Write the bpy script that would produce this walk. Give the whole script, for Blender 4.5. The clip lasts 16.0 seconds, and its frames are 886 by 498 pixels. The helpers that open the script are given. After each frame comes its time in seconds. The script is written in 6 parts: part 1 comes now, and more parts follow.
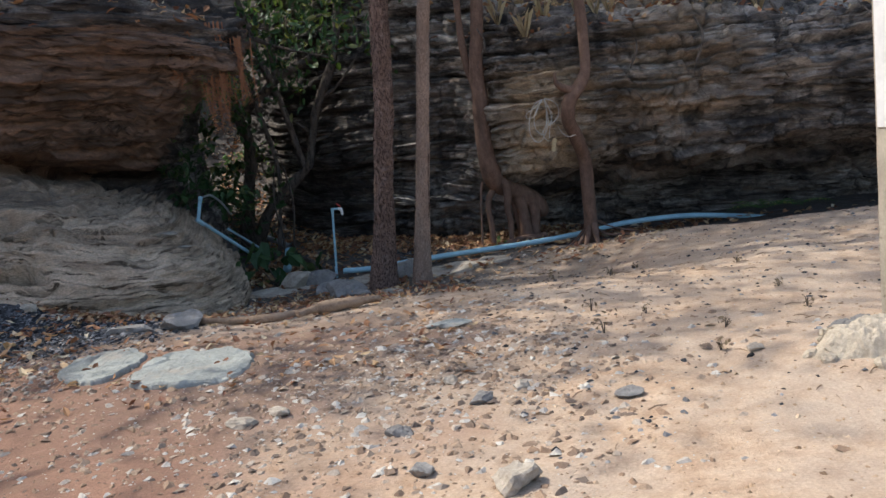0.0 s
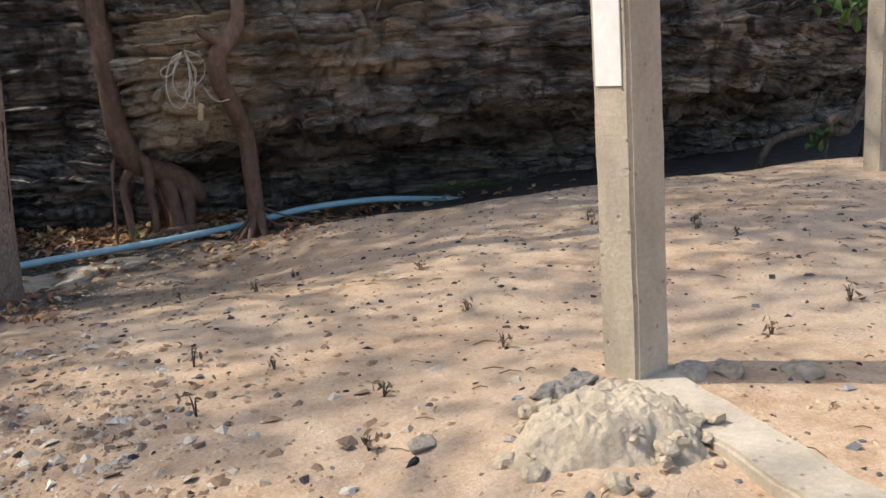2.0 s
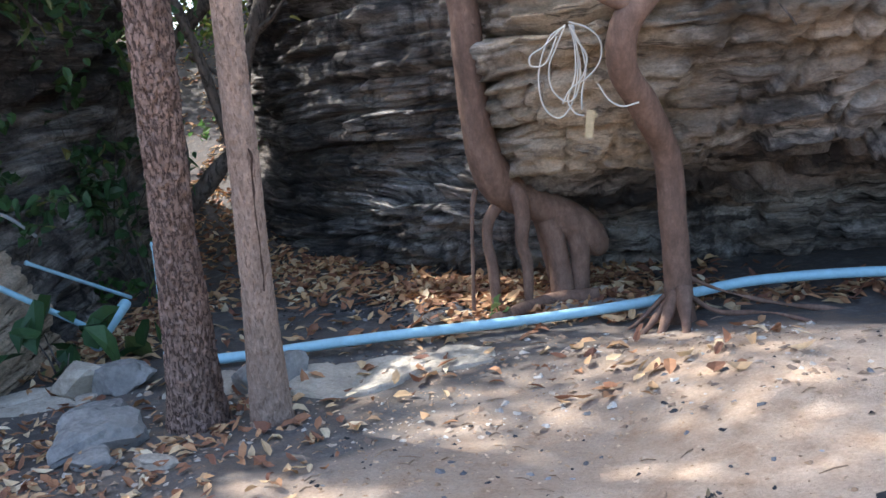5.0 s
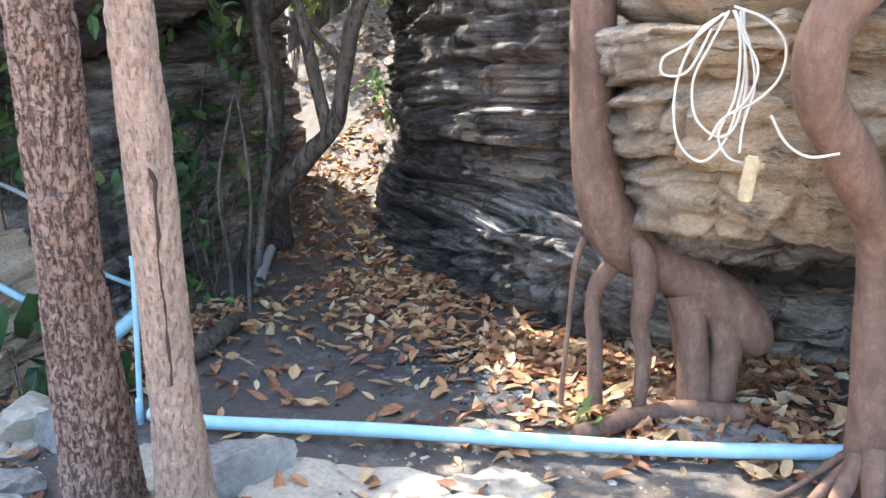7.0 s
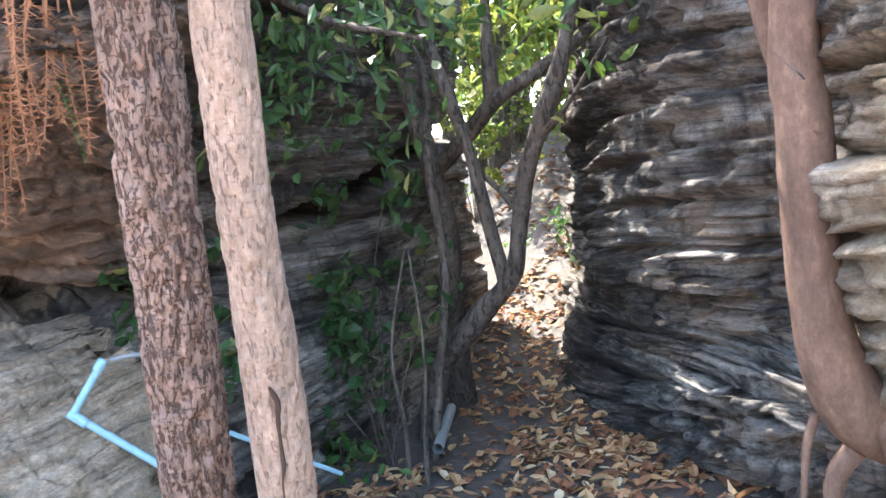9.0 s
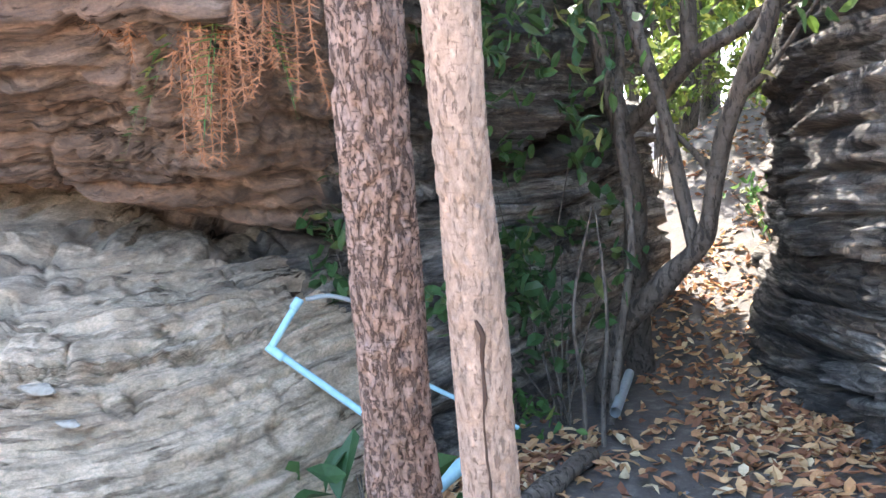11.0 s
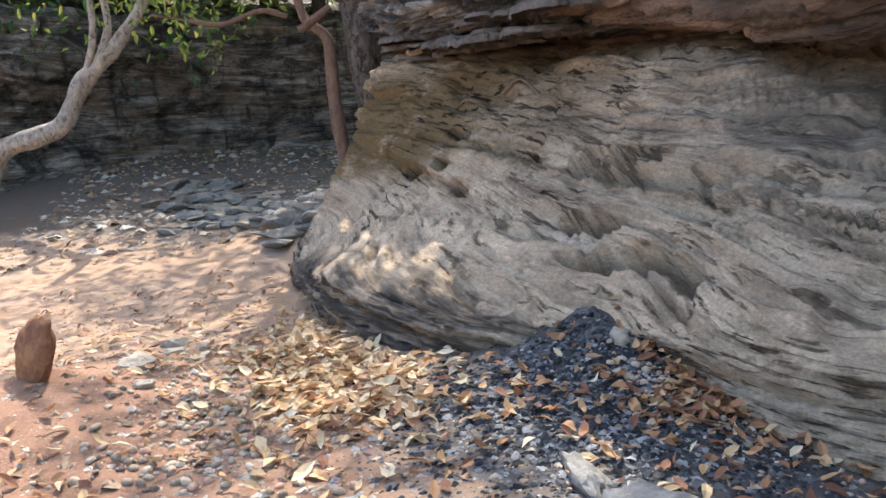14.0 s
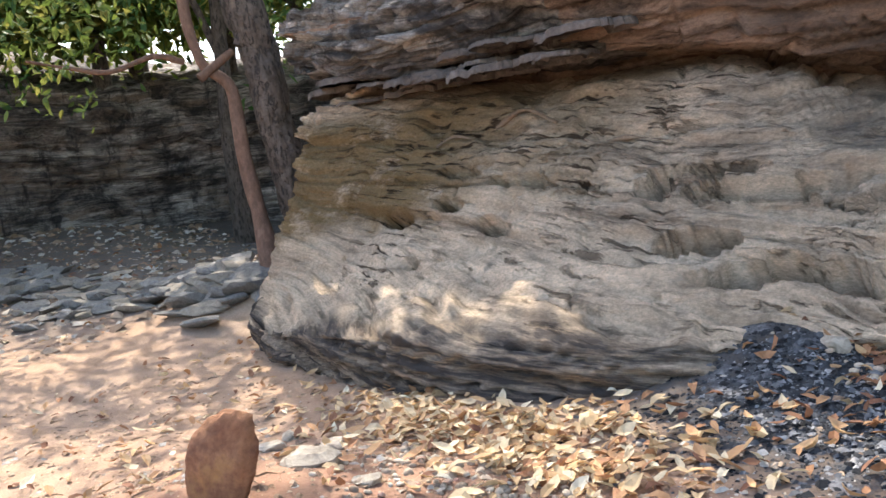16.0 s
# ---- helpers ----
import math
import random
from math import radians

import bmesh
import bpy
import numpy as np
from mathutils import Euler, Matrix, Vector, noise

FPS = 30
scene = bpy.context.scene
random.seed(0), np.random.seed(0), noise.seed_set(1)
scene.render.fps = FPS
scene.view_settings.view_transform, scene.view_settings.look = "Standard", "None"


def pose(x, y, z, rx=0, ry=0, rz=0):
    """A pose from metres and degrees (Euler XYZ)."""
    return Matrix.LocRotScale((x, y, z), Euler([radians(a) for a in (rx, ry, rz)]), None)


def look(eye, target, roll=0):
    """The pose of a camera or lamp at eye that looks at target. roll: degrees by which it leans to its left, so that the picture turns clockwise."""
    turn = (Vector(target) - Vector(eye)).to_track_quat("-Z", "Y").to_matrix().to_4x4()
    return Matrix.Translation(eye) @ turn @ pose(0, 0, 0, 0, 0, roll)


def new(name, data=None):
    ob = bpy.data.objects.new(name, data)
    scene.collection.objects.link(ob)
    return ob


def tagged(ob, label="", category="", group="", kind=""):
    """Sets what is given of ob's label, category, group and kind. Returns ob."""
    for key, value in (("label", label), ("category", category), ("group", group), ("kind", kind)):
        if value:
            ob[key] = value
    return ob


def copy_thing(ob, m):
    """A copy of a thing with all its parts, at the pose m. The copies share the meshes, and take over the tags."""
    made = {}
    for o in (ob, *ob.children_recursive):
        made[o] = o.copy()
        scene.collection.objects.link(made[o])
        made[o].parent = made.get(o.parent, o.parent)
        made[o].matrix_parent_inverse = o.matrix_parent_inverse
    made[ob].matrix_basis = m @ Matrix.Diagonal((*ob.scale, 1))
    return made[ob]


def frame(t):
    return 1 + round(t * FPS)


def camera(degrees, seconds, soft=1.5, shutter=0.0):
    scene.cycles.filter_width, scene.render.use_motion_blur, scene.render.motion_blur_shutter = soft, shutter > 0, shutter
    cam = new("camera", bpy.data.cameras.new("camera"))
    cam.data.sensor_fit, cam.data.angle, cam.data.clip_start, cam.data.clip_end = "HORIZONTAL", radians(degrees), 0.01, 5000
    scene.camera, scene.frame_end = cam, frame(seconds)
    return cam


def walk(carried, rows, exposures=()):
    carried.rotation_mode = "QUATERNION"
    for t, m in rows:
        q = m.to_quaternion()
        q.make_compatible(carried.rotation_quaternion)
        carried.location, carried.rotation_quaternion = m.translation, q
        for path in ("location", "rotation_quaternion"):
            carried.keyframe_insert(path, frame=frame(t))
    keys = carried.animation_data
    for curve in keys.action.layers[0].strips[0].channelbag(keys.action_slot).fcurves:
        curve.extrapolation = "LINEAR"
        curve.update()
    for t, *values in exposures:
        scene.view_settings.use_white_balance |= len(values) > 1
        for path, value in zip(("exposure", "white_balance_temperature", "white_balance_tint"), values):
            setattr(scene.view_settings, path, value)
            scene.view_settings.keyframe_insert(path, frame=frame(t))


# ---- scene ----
cam = camera(53.8, 16.0, soft=1.5)
PATH = [
    (0, (-0.045, 0.196, 1.393), (-0.026, 2.17, 1.075), -6.5),
    (0.5, (0.181, 0.664, 1.392), (0.387, 2.63, 1.086), -7.3),
    (1, (0.438, 1.11, 1.348), (0.818, 3.045, 1.018), -5.8),
    (1.5, (0.62, 1.567, 1.282), (1.196, 3.445, 0.904), -5.4),
    (2, (0.811, 2.023, 1.201), (1.436, 3.871, 0.76), -4.6),
    (2.5, (0.983, 2.459, 1.149), (1.356, 4.373, 0.703), -2.0),
    (3, (1.086, 2.983, 1.149), (1.097, 4.942, 0.748), -3.0),
    (3.5, (1.201, 3.557, 1.166), (0.987, 5.511, 0.794), -4.6),
    (3.7, (1.231, 3.77, 1.163), (0.962, 5.717, 0.796), -5.0),
    (5.8, (1.607, 5.9, 1.164), (1.117, 7.801, 0.78), -5.9),
    (6, (1.636, 6.07, 1.183), (1.082, 7.955, 0.807), -4.7),
    (6.5, (1.661, 6.463, 1.194), (0.965, 8.298, 0.807), -1.6),
    (7, (1.606, 6.809, 1.216), (0.784, 8.586, 0.809), -1.3),
    (7.5, (1.554, 7.082, 1.242), (0.587, 8.789, 0.855), -2.0),
    (8, (1.514, 7.232, 1.318), (0.43, 8.89, 1.046), -2.9),
    (8.2, (1.498, 7.253, 1.348), (0.388, 8.906, 1.159), -3.5),
    (10.3, (1.354, 7.281, 1.285), (0.056, 8.8, 1.198), -4.1),
    (10.5, (1.356, 7.269, 1.281), (0.03, 8.762, 1.165), -3.8),
    (11, (1.346, 7.228, 1.272), (-0.143, 8.556, 1.129), -3.3),
    (11.5, (1.337, 7.159, 1.258), (-0.349, 8.224, 1.099), -3.5),
    (12, (1.229, 6.95, 1.239), (-0.563, 7.805, 1.0), -5.3),
    (12.5, (1.053, 6.692, 1.217), (-0.763, 7.477, 0.917), -3.9),
    (13, (0.758, 6.443, 1.229), (-1.133, 7.038, 0.968), -3.5),
    (13.5, (0.451, 6.042, 1.186), (-1.48, 6.51, 0.956), -3.1),
    (14, (0.148, 5.593, 1.156), (-1.785, 6.029, 0.879), -4.8),
    (14.5, (-0.183, 5.144, 1.141), (-2.099, 5.649, 0.869), -5.8),
    (15, (-0.5, 4.728, 1.164), (-2.349, 5.434, 0.88), -7.2),
    (15.5, (-0.858, 4.357, 1.171), (-2.624, 5.265, 0.928), -8.0),
    (16, (-1.146, 3.918, 1.159), (-2.833, 4.975, 0.969), -8.4),
]
EXPOSURES = [(0.0, 0.75, 6150, 10), (2.5, 0.85, 6700, 10), (3.0, 1.42, 6250, 10), (3.5, 1.75, 6000, 10), (6.0, 2.6, 5750, 10), (7.0, 3.35, 6250, 10), (8.0, 3.5, 6150, 10), (11.0, 3.7, 6100, 10), (12.0, 3.25, 6200, 10), (12.5, 3.15, 6300, 10), (13.5, 2.65, 6200, 10), (14.0, 1.92, 6350, 10), (16.0, 2.05, 6550, 10)]
walk(cam, [(t, look(eye, target, roll)) for t, eye, target, roll in PATH], EXPOSURES)

# ---------------------------------------------------------------- sky and sun
SUN_DIR = Vector((-0.54, 0.22, 0.81)).normalized()          # towards the sun
world = bpy.data.worlds.new("sky")
scene.world = world
world.use_nodes = True
wn = world.node_tree
sky = wn.nodes.new("ShaderNodeTexSky")
sky.sky_type, sky.sun_disc = "NISHITA", False
sky.sun_elevation = math.asin(SUN_DIR.z)
sky.sun_rotation = math.atan2(SUN_DIR.x, SUN_DIR.y)
sky.dust_density = 3.0
wn.nodes["Background"].inputs["Strength"].default_value = 0.15
wn.links.new(sky.outputs[0], wn.nodes["Background"].inputs["Color"])
sun_data = bpy.data.lights.new("sun", "SUN")
sun_data.energy, sun_data.angle, sun_data.color = 2.6, radians(0.7), (1.0, 0.93, 0.82)
sun = new("sun", sun_data)
sun.matrix_world = look(SUN_DIR * 60, (0, 0, 0))


# ---------------------------------------------------------------- node helpers
def material(name, rough=0.85, spec=0.3):
    m = bpy.data.materials.new(name)
    m.use_nodes = True
    b = m.node_tree.nodes["Principled BSDF"]
    b.inputs["Roughness"].default_value = rough
    b.inputs["Specular IOR Level"].default_value = spec
    return m, m.node_tree, b


def coords(nt, scale=(1, 1, 1), kind="Object"):
    tc = nt.nodes.new("ShaderNodeTexCoord")
    mp = nt.nodes.new("ShaderNodeMapping")
    mp.inputs["Scale"].default_value = scale
    nt.links.new(tc.outputs[kind], mp.inputs["Vector"])
    return mp.outputs[0]


def noisy(nt, vec, scale, detail=6, rough=0.6, distort=0.0):
    n = nt.nodes.new("ShaderNodeTexNoise")
    for key, v in (("Scale", scale), ("Detail", detail), ("Roughness", rough), ("Distortion", distort)):
        n.inputs[key].default_value = v
    nt.links.new(vec, n.inputs["Vector"])
    return n.outputs["Fac"]


def ramp(nt, fac, stops):
    r = nt.nodes.new("ShaderNodeValToRGB")
    while len(r.color_ramp.elements) < len(stops):
        r.color_ramp.elements.new(0.5)
    for e, (p, c) in zip(r.color_ramp.elements, stops):
        e.position = p
        e.color = (c, c, c, 1) if isinstance(c, (int, float)) else (*c, 1)
    nt.links.new(fac, r.inputs["Fac"])
    return r.outputs["Color"]


def mix(nt, fac, a, b, mode="MIX"):
    m = nt.nodes.new("ShaderNodeMix")
    m.data_type, m.blend_type = "RGBA", mode
    for sock, v in ((m.inputs[0], fac), (m.inputs[6], a), (m.inputs[7], b)):
        if isinstance(v, (int, float)):
            sock.default_value = v
        elif isinstance(v, tuple):
            sock.default_value = (*v, 1)
        else:
            nt.links.new(v, sock)
    return m.outputs[2]


def attr(nt, name):
    a = nt.nodes.new("ShaderNodeAttribute")
    a.attribute_name = name
    return a.outputs["Fac"]


def island(nt):
    return nt.nodes.new("ShaderNodeNewGeometry").outputs["Random Per Island"]


def relief(nt, b, height, strength, dist=0.02, base=None):
    bp = nt.nodes.new("ShaderNodeBump")
    bp.inputs["Strength"].default_value, bp.inputs["Distance"].default_value = strength, dist
    nt.links.new(height, bp.inputs["Height"])
    if base is not None:
        nt.links.new(base, bp.inputs["Normal"])
    nt.links.new(bp.outputs[0], b.inputs["Normal"])
    return bp.outputs[0]


def paint(nt, b, col):
    nt.links.new(col, b.inputs["Base Color"])


# ---------------------------------------------------------------- materials
def bedded(nt, across, up):
    """Coordinates that run along the beds: x and y as they are, height counted from bed to bed."""
    tc = nt.nodes.new("ShaderNodeTexCoord")
    sp = nt.nodes.new("ShaderNodeSeparateXYZ")
    cb = nt.nodes.new("ShaderNodeCombineXYZ")
    nt.links.new(tc.outputs["Object"], sp.inputs[0])
    nt.links.new(sp.outputs[0], cb.inputs[0])
    nt.links.new(sp.outputs[1], cb.inputs[1])
    nt.links.new(attr(nt, "bed"), cb.inputs[2])
    mp = nt.nodes.new("ShaderNodeMapping")
    mp.inputs["Scale"].default_value = (across, across, up)
    nt.links.new(cb.outputs[0], mp.inputs["Vector"])
    return mp.outputs[0]


def rock_material(name, pale, mid, dark, varnish, stain=(0.42, 0.58), warm=None, lines=0.75, slits=0.6, moss_colour=(0.2, 0.115, 0.045), dark_colour=(0.09, 0.075, 0.066), pitted=0.56, streaks=0.0):
    """Bedded sandstone: laminae along the beds, dark weathering in patches, slits and fine grain."""
    m, nt, b = material(name, 0.92, 0.15)
    band = noisy(nt, bedded(nt, 0.7, 9), 1.3, 9, 0.6, 0.2)
    col = ramp(nt, band, [(0.3, dark), (0.44, mid), (0.6, pale), (0.78, mid)])
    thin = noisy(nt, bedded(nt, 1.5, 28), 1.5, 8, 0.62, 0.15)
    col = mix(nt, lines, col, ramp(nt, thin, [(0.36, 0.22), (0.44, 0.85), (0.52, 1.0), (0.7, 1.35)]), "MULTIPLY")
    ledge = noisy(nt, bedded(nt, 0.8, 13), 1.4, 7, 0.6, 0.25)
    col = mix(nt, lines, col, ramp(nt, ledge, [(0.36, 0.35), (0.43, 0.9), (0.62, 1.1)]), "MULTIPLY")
    blotch = noisy(nt, coords(nt, (1, 1, 1.4)), 3.4, 9, 0.75)
    col = mix(nt, 0.4, col, ramp(nt, blotch, [(0.34, 0.5), (0.5, 1.0), (0.66, 1.2)]), "MULTIPLY")
    grain = noisy(nt, coords(nt, (1, 1, 1.6)), 42, 10, 0.8)
    col = mix(nt, 0.75, col, ramp(nt, grain, [(0.32, 0.42), (0.66, 1.35)]), "MULTIPLY")
    if warm:
        w = noisy(nt, bedded(nt, 0.7, 3.5), 1.3, 7, 0.65)
        col = mix(nt, ramp(nt, w, [(0.48, 0.0), (0.62, 0.8)]), col, mix(nt, 0.8, warm, ramp(nt, grain, [(0.3, 0.5), (0.7, 1.4)]), "MULTIPLY"))
    dark_mask = noisy(nt, coords(nt, (1.1, 1.1, 2.0)), 1.2, 11, 0.74, 0.4)
    col = mix(nt, ramp(nt, dark_mask, [(stain[0], 0.0), (stain[1], 0.9)]), col, varnish)
    if streaks:
        run = noisy(nt, coords(nt, (2.6, 2.6, 0.35)), 1.5, 7, 0.66, 0.4)
        col = mix(nt, ramp(nt, run, [(0.54, 0.0), (0.66, streaks)]), col, varnish)
    mo = noisy(nt, coords(nt, (1, 1, 1.6)), 2.6, 9, 0.74)
    mm = mix(nt, 1.0, ramp(nt, mo, [(0.30, 0.0), (0.46, 0.92)]), attr(nt, "moss"), "MULTIPLY")
    col = mix(nt, mm, col, mix(nt, 0.8, moss_colour, ramp(nt, grain, [(0.3, 0.4), (0.7, 1.5)]), "MULTIPLY"))
    bank = mix(nt, 1.0, ramp(nt, noisy(nt, bedded(nt, 1.2, 16), 2.0, 9, 0.7), [(0.36, 0.25), (0.56, 1.0)]), attr(nt, "dark_mask"), "MULTIPLY")
    col = mix(nt, bank, col, dark_colour)
    # slits: sunk by bump, and the shade inside them painted dark
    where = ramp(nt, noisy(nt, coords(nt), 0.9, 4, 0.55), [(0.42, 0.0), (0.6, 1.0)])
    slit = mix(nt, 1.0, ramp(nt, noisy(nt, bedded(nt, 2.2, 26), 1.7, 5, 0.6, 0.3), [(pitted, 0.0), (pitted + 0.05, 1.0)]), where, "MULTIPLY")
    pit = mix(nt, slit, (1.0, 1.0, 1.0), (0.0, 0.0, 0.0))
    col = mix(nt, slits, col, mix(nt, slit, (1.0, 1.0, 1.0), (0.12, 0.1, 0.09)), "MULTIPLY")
    paint(nt, b, col)
    n0 = relief(nt, b, pit, 0.9, 0.06)
    n1 = relief(nt, b, mix(nt, 0.5, thin, ledge), 1.0, 0.055, n0)
    relief(nt, b, noisy(nt, coords(nt, (1, 1, 2.0)), 18, 12, 0.78), 0.85, 0.035, n1)
    return m


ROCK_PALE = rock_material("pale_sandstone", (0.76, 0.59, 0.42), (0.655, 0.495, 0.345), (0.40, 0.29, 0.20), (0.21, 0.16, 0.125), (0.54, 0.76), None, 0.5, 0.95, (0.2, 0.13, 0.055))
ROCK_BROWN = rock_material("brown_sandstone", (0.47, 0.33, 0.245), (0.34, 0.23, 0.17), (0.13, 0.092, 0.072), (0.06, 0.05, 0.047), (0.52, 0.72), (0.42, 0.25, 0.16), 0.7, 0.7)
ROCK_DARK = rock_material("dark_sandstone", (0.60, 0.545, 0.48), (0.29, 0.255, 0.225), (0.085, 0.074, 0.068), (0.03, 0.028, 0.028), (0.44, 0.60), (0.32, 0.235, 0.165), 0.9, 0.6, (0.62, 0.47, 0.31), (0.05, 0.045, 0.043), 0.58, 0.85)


def ground_material():
    m, nt, b = material("earth", 0.95, 0.15)
    big = noisy(nt, coords(nt), 0.9, 6, 0.6)
    mid_n = noisy(nt, coords(nt), 7, 8, 0.7)
    fine = noisy(nt, coords(nt), 70, 6, 0.75)
    sand = ramp(nt, mid_n, [(0.3, (0.40, 0.26, 0.16)), (0.55, (0.56, 0.41, 0.28)), (0.75, (0.62, 0.48, 0.35))])
    sand = mix(nt, ramp(nt, big, [(0.42, 0.0), (0.62, 0.6)]), sand, (0.46, 0.38, 0.30))
    red = ramp(nt, mid_n, [(0.3, (0.21, 0.105, 0.066)), (0.7, (0.38, 0.225, 0.152))])
    humus = ramp(nt, mid_n, [(0.3, (0.05, 0.045, 0.042)), (0.55, (0.125, 0.112, 0.102)), (0.75, (0.24, 0.215, 0.19))])
    coal = ramp(nt, mid_n, [(0.35, (0.018, 0.019, 0.021)), (0.55, (0.07, 0.073, 0.08)), (0.72, (0.3, 0.3, 0.31))])

    def zone(name):
        z = attr(nt, name)
        return mix(nt, 1.0, z, ramp(nt, mid_n, [(0.25, 0.55), (0.65, 1.35)]), "MULTIPLY")
    col = mix(nt, zone("red_soil"), sand, red)
    col = mix(nt, zone("humus"), col, humus)
    col = mix(nt, zone("coal"), col, coal)
    col = mix(nt, 0.6, col, ramp(nt, fine, [(0.3, 0.55), (0.68, 1.2)]), "MULTIPLY")
    paint(nt, b, col)
    n1 = relief(nt, b, mid_n, 0.5, 0.05)
    relief(nt, b, fine, 0.6, 0.012, n1)
    return m


EARTH = ground_material()


def bark_material(name, ridge, furrow, wide=46.0, tall=15.0, cut=0.47, cross=0.5, depth=0.9):
    """Flaky bark: upright furrows, shorter cross cracks, plates of uneven tone."""
    m, nt, b = material(name, 0.92, 0.15)
    up = ramp(nt, noisy(nt, coords(nt, (wide, wide, tall)), 1.0, 5, 0.62, 0.5), [(cut - 0.035, 0.0), (cut + 0.02, 1.0)])
    over = ramp(nt, noisy(nt, coords(nt, (wide * 0.4, wide * 0.4, wide * 1.5)), 1.0, 4, 0.6, 0.4), [(0.37, 1.0 - cross), (0.41, 1.0)])
    plate = mix(nt, 1.0, up, over, "MULTIPLY")
    tone = noisy(nt, coords(nt, (wide * 0.6, wide * 0.6, wide * 0.3)), 1.0, 8, 0.78)
    col = ramp(nt, tone, [(0.3, tuple(c * 0.55 for c in ridge)), (0.55, ridge), (0.75, tuple(min(1, c * 1.6) for c in ridge))])
    big = noisy(nt, coords(nt, (1, 1, 0.6)), 3.5, 5, 0.65)
    col = mix(nt, 0.6, col, ramp(nt, big, [(0.3, 0.6), (0.7, 1.25)]), "MULTIPLY")
    col = mix(nt, plate, furrow, col)
    paint(nt, b, col)
    n1 = relief(nt, b, plate, depth, 0.014)
    relief(nt, b, tone, 0.3 + 0.5 * depth, 0.01, n1)
    return m


BARK_DARK = bark_material("flaky_brown_bark", (0.31, 0.21, 0.165), (0.10, 0.066, 0.052), 85, 26, 0.47, 0.7, 0.95)
BARK_PALE = bark_material("pale_pinkish_bark", (0.365, 0.262, 0.198), (0.19, 0.132, 0.1), 90, 24, 0.42, 0.35, 0.6)
BARK_SMOOTH = bark_material("smooth_brown_bark", (0.195, 0.122, 0.088), (0.12, 0.078, 0.058), 30, 30, 0.34, 0.2, 0.3)
BARK_GREY = bark_material("mottled_grey_bark", (0.14, 0.115, 0.095), (0.06, 0.05, 0.043), 30, 10, 0.45, 0.4, 0.8)
BARK_LICHEN = bark_material("lichen_spotted_bark", (0.40, 0.345, 0.285), (0.17, 0.14, 0.115), 26, 14, 0.42, 0.4, 0.8)


def leaf_material(name, stops, rough=0.6, through_light=0.35):
    m, nt, b = material(name, rough, 0.35)
    col = ramp(nt, island(nt), stops)
    col = mix(nt, 0.35, col, ramp(nt, noisy(nt, coords(nt), 45, 3), [(0.3, 0.6), (0.7, 1.3)]), "MULTIPLY")
    paint(nt, b, col)
    if through_light:
        tr = nt.nodes.new("ShaderNodeBsdfTranslucent")
        nt.links.new(col, tr.inputs["Color"])
        sh = nt.nodes.new("ShaderNodeMixShader")
        sh.inputs[0].default_value = through_light
        nt.links.new(b.outputs[0], sh.inputs[1])
        nt.links.new(tr.outputs[0], sh.inputs[2])
        nt.links.new(sh.outputs[0], nt.nodes["Material Output"].inputs["Surface"])
    return m


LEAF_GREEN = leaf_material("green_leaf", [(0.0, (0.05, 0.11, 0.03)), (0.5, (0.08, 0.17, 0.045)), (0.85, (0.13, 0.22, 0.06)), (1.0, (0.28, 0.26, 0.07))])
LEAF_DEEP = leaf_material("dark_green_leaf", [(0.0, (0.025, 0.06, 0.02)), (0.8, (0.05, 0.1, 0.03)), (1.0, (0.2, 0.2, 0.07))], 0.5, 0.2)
# paler leaf copies: sun and backlight on foliage put into the colour
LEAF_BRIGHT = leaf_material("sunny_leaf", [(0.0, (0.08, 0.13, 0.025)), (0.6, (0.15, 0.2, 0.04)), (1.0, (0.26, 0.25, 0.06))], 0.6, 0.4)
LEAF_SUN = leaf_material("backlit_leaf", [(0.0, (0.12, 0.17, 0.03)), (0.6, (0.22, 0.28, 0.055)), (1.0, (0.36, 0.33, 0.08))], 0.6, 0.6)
LEAF_DRY = leaf_material("dry_leaf", [(0.0, (0.17, 0.075, 0.045)), (0.3, (0.3, 0.14, 0.07)), (0.6, (0.45, 0.25, 0.12)), (0.85, (0.55, 0.38, 0.2)), (1.0, (0.6, 0.5, 0.34))], 0.75, 0.12)
LEAF_PALE = leaf_material("bleached_leaf", [(0.0, (0.4, 0.2, 0.1)), (0.4, (0.6, 0.4, 0.2)), (0.8, (0.68, 0.54, 0.34)), (1.0, (0.7, 0.62, 0.45))], 0.75, 0.12)


def simple(name, colour, rough=0.5, spec=0.5, wear=0.25, scale=20, bump=0.2):
    m, nt, b = material(name, rough, spec)
    n = noisy(nt, coords(nt), scale, 7, 0.7)
    paint(nt, b, mix(nt, ramp(nt, n, [(0.35, wear), (0.7, 0.0)]), colour, tuple(c * 0.45 for c in colour)))
    relief(nt, b, n, bump, 0.01)
    return m


PVC = simple("blue_pvc", (0.36, 0.58, 0.66), 0.5, 0.4, 0.4, 14, 0.05)
PVC_GREY = simple("grey_pvc", (0.36, 0.38, 0.38), 0.5, 0.4, 0.4, 14, 0.05)
CONCRETE = simple("cast_concrete", (0.42, 0.37, 0.30), 0.9, 0.2, 0.35, 11, 0.5)
CORD = simple("white_cord", (0.62, 0.585, 0.51), 0.6, 0.4, 0.3, 30, 0.1)


# ---------------------------------------------------------------- mesh helpers
def lattice(ix, iy, iz):
    h = (ix * 374761393 + iy * 668265263 + iz * 2147483647 + 1274126177) & 0xFFFFFFFF
    h = ((h ^ (h >> 13)) * 1274126177) & 0xFFFFFFFF
    return ((h ^ (h >> 16)) & 0xFFFF) / 65535.0


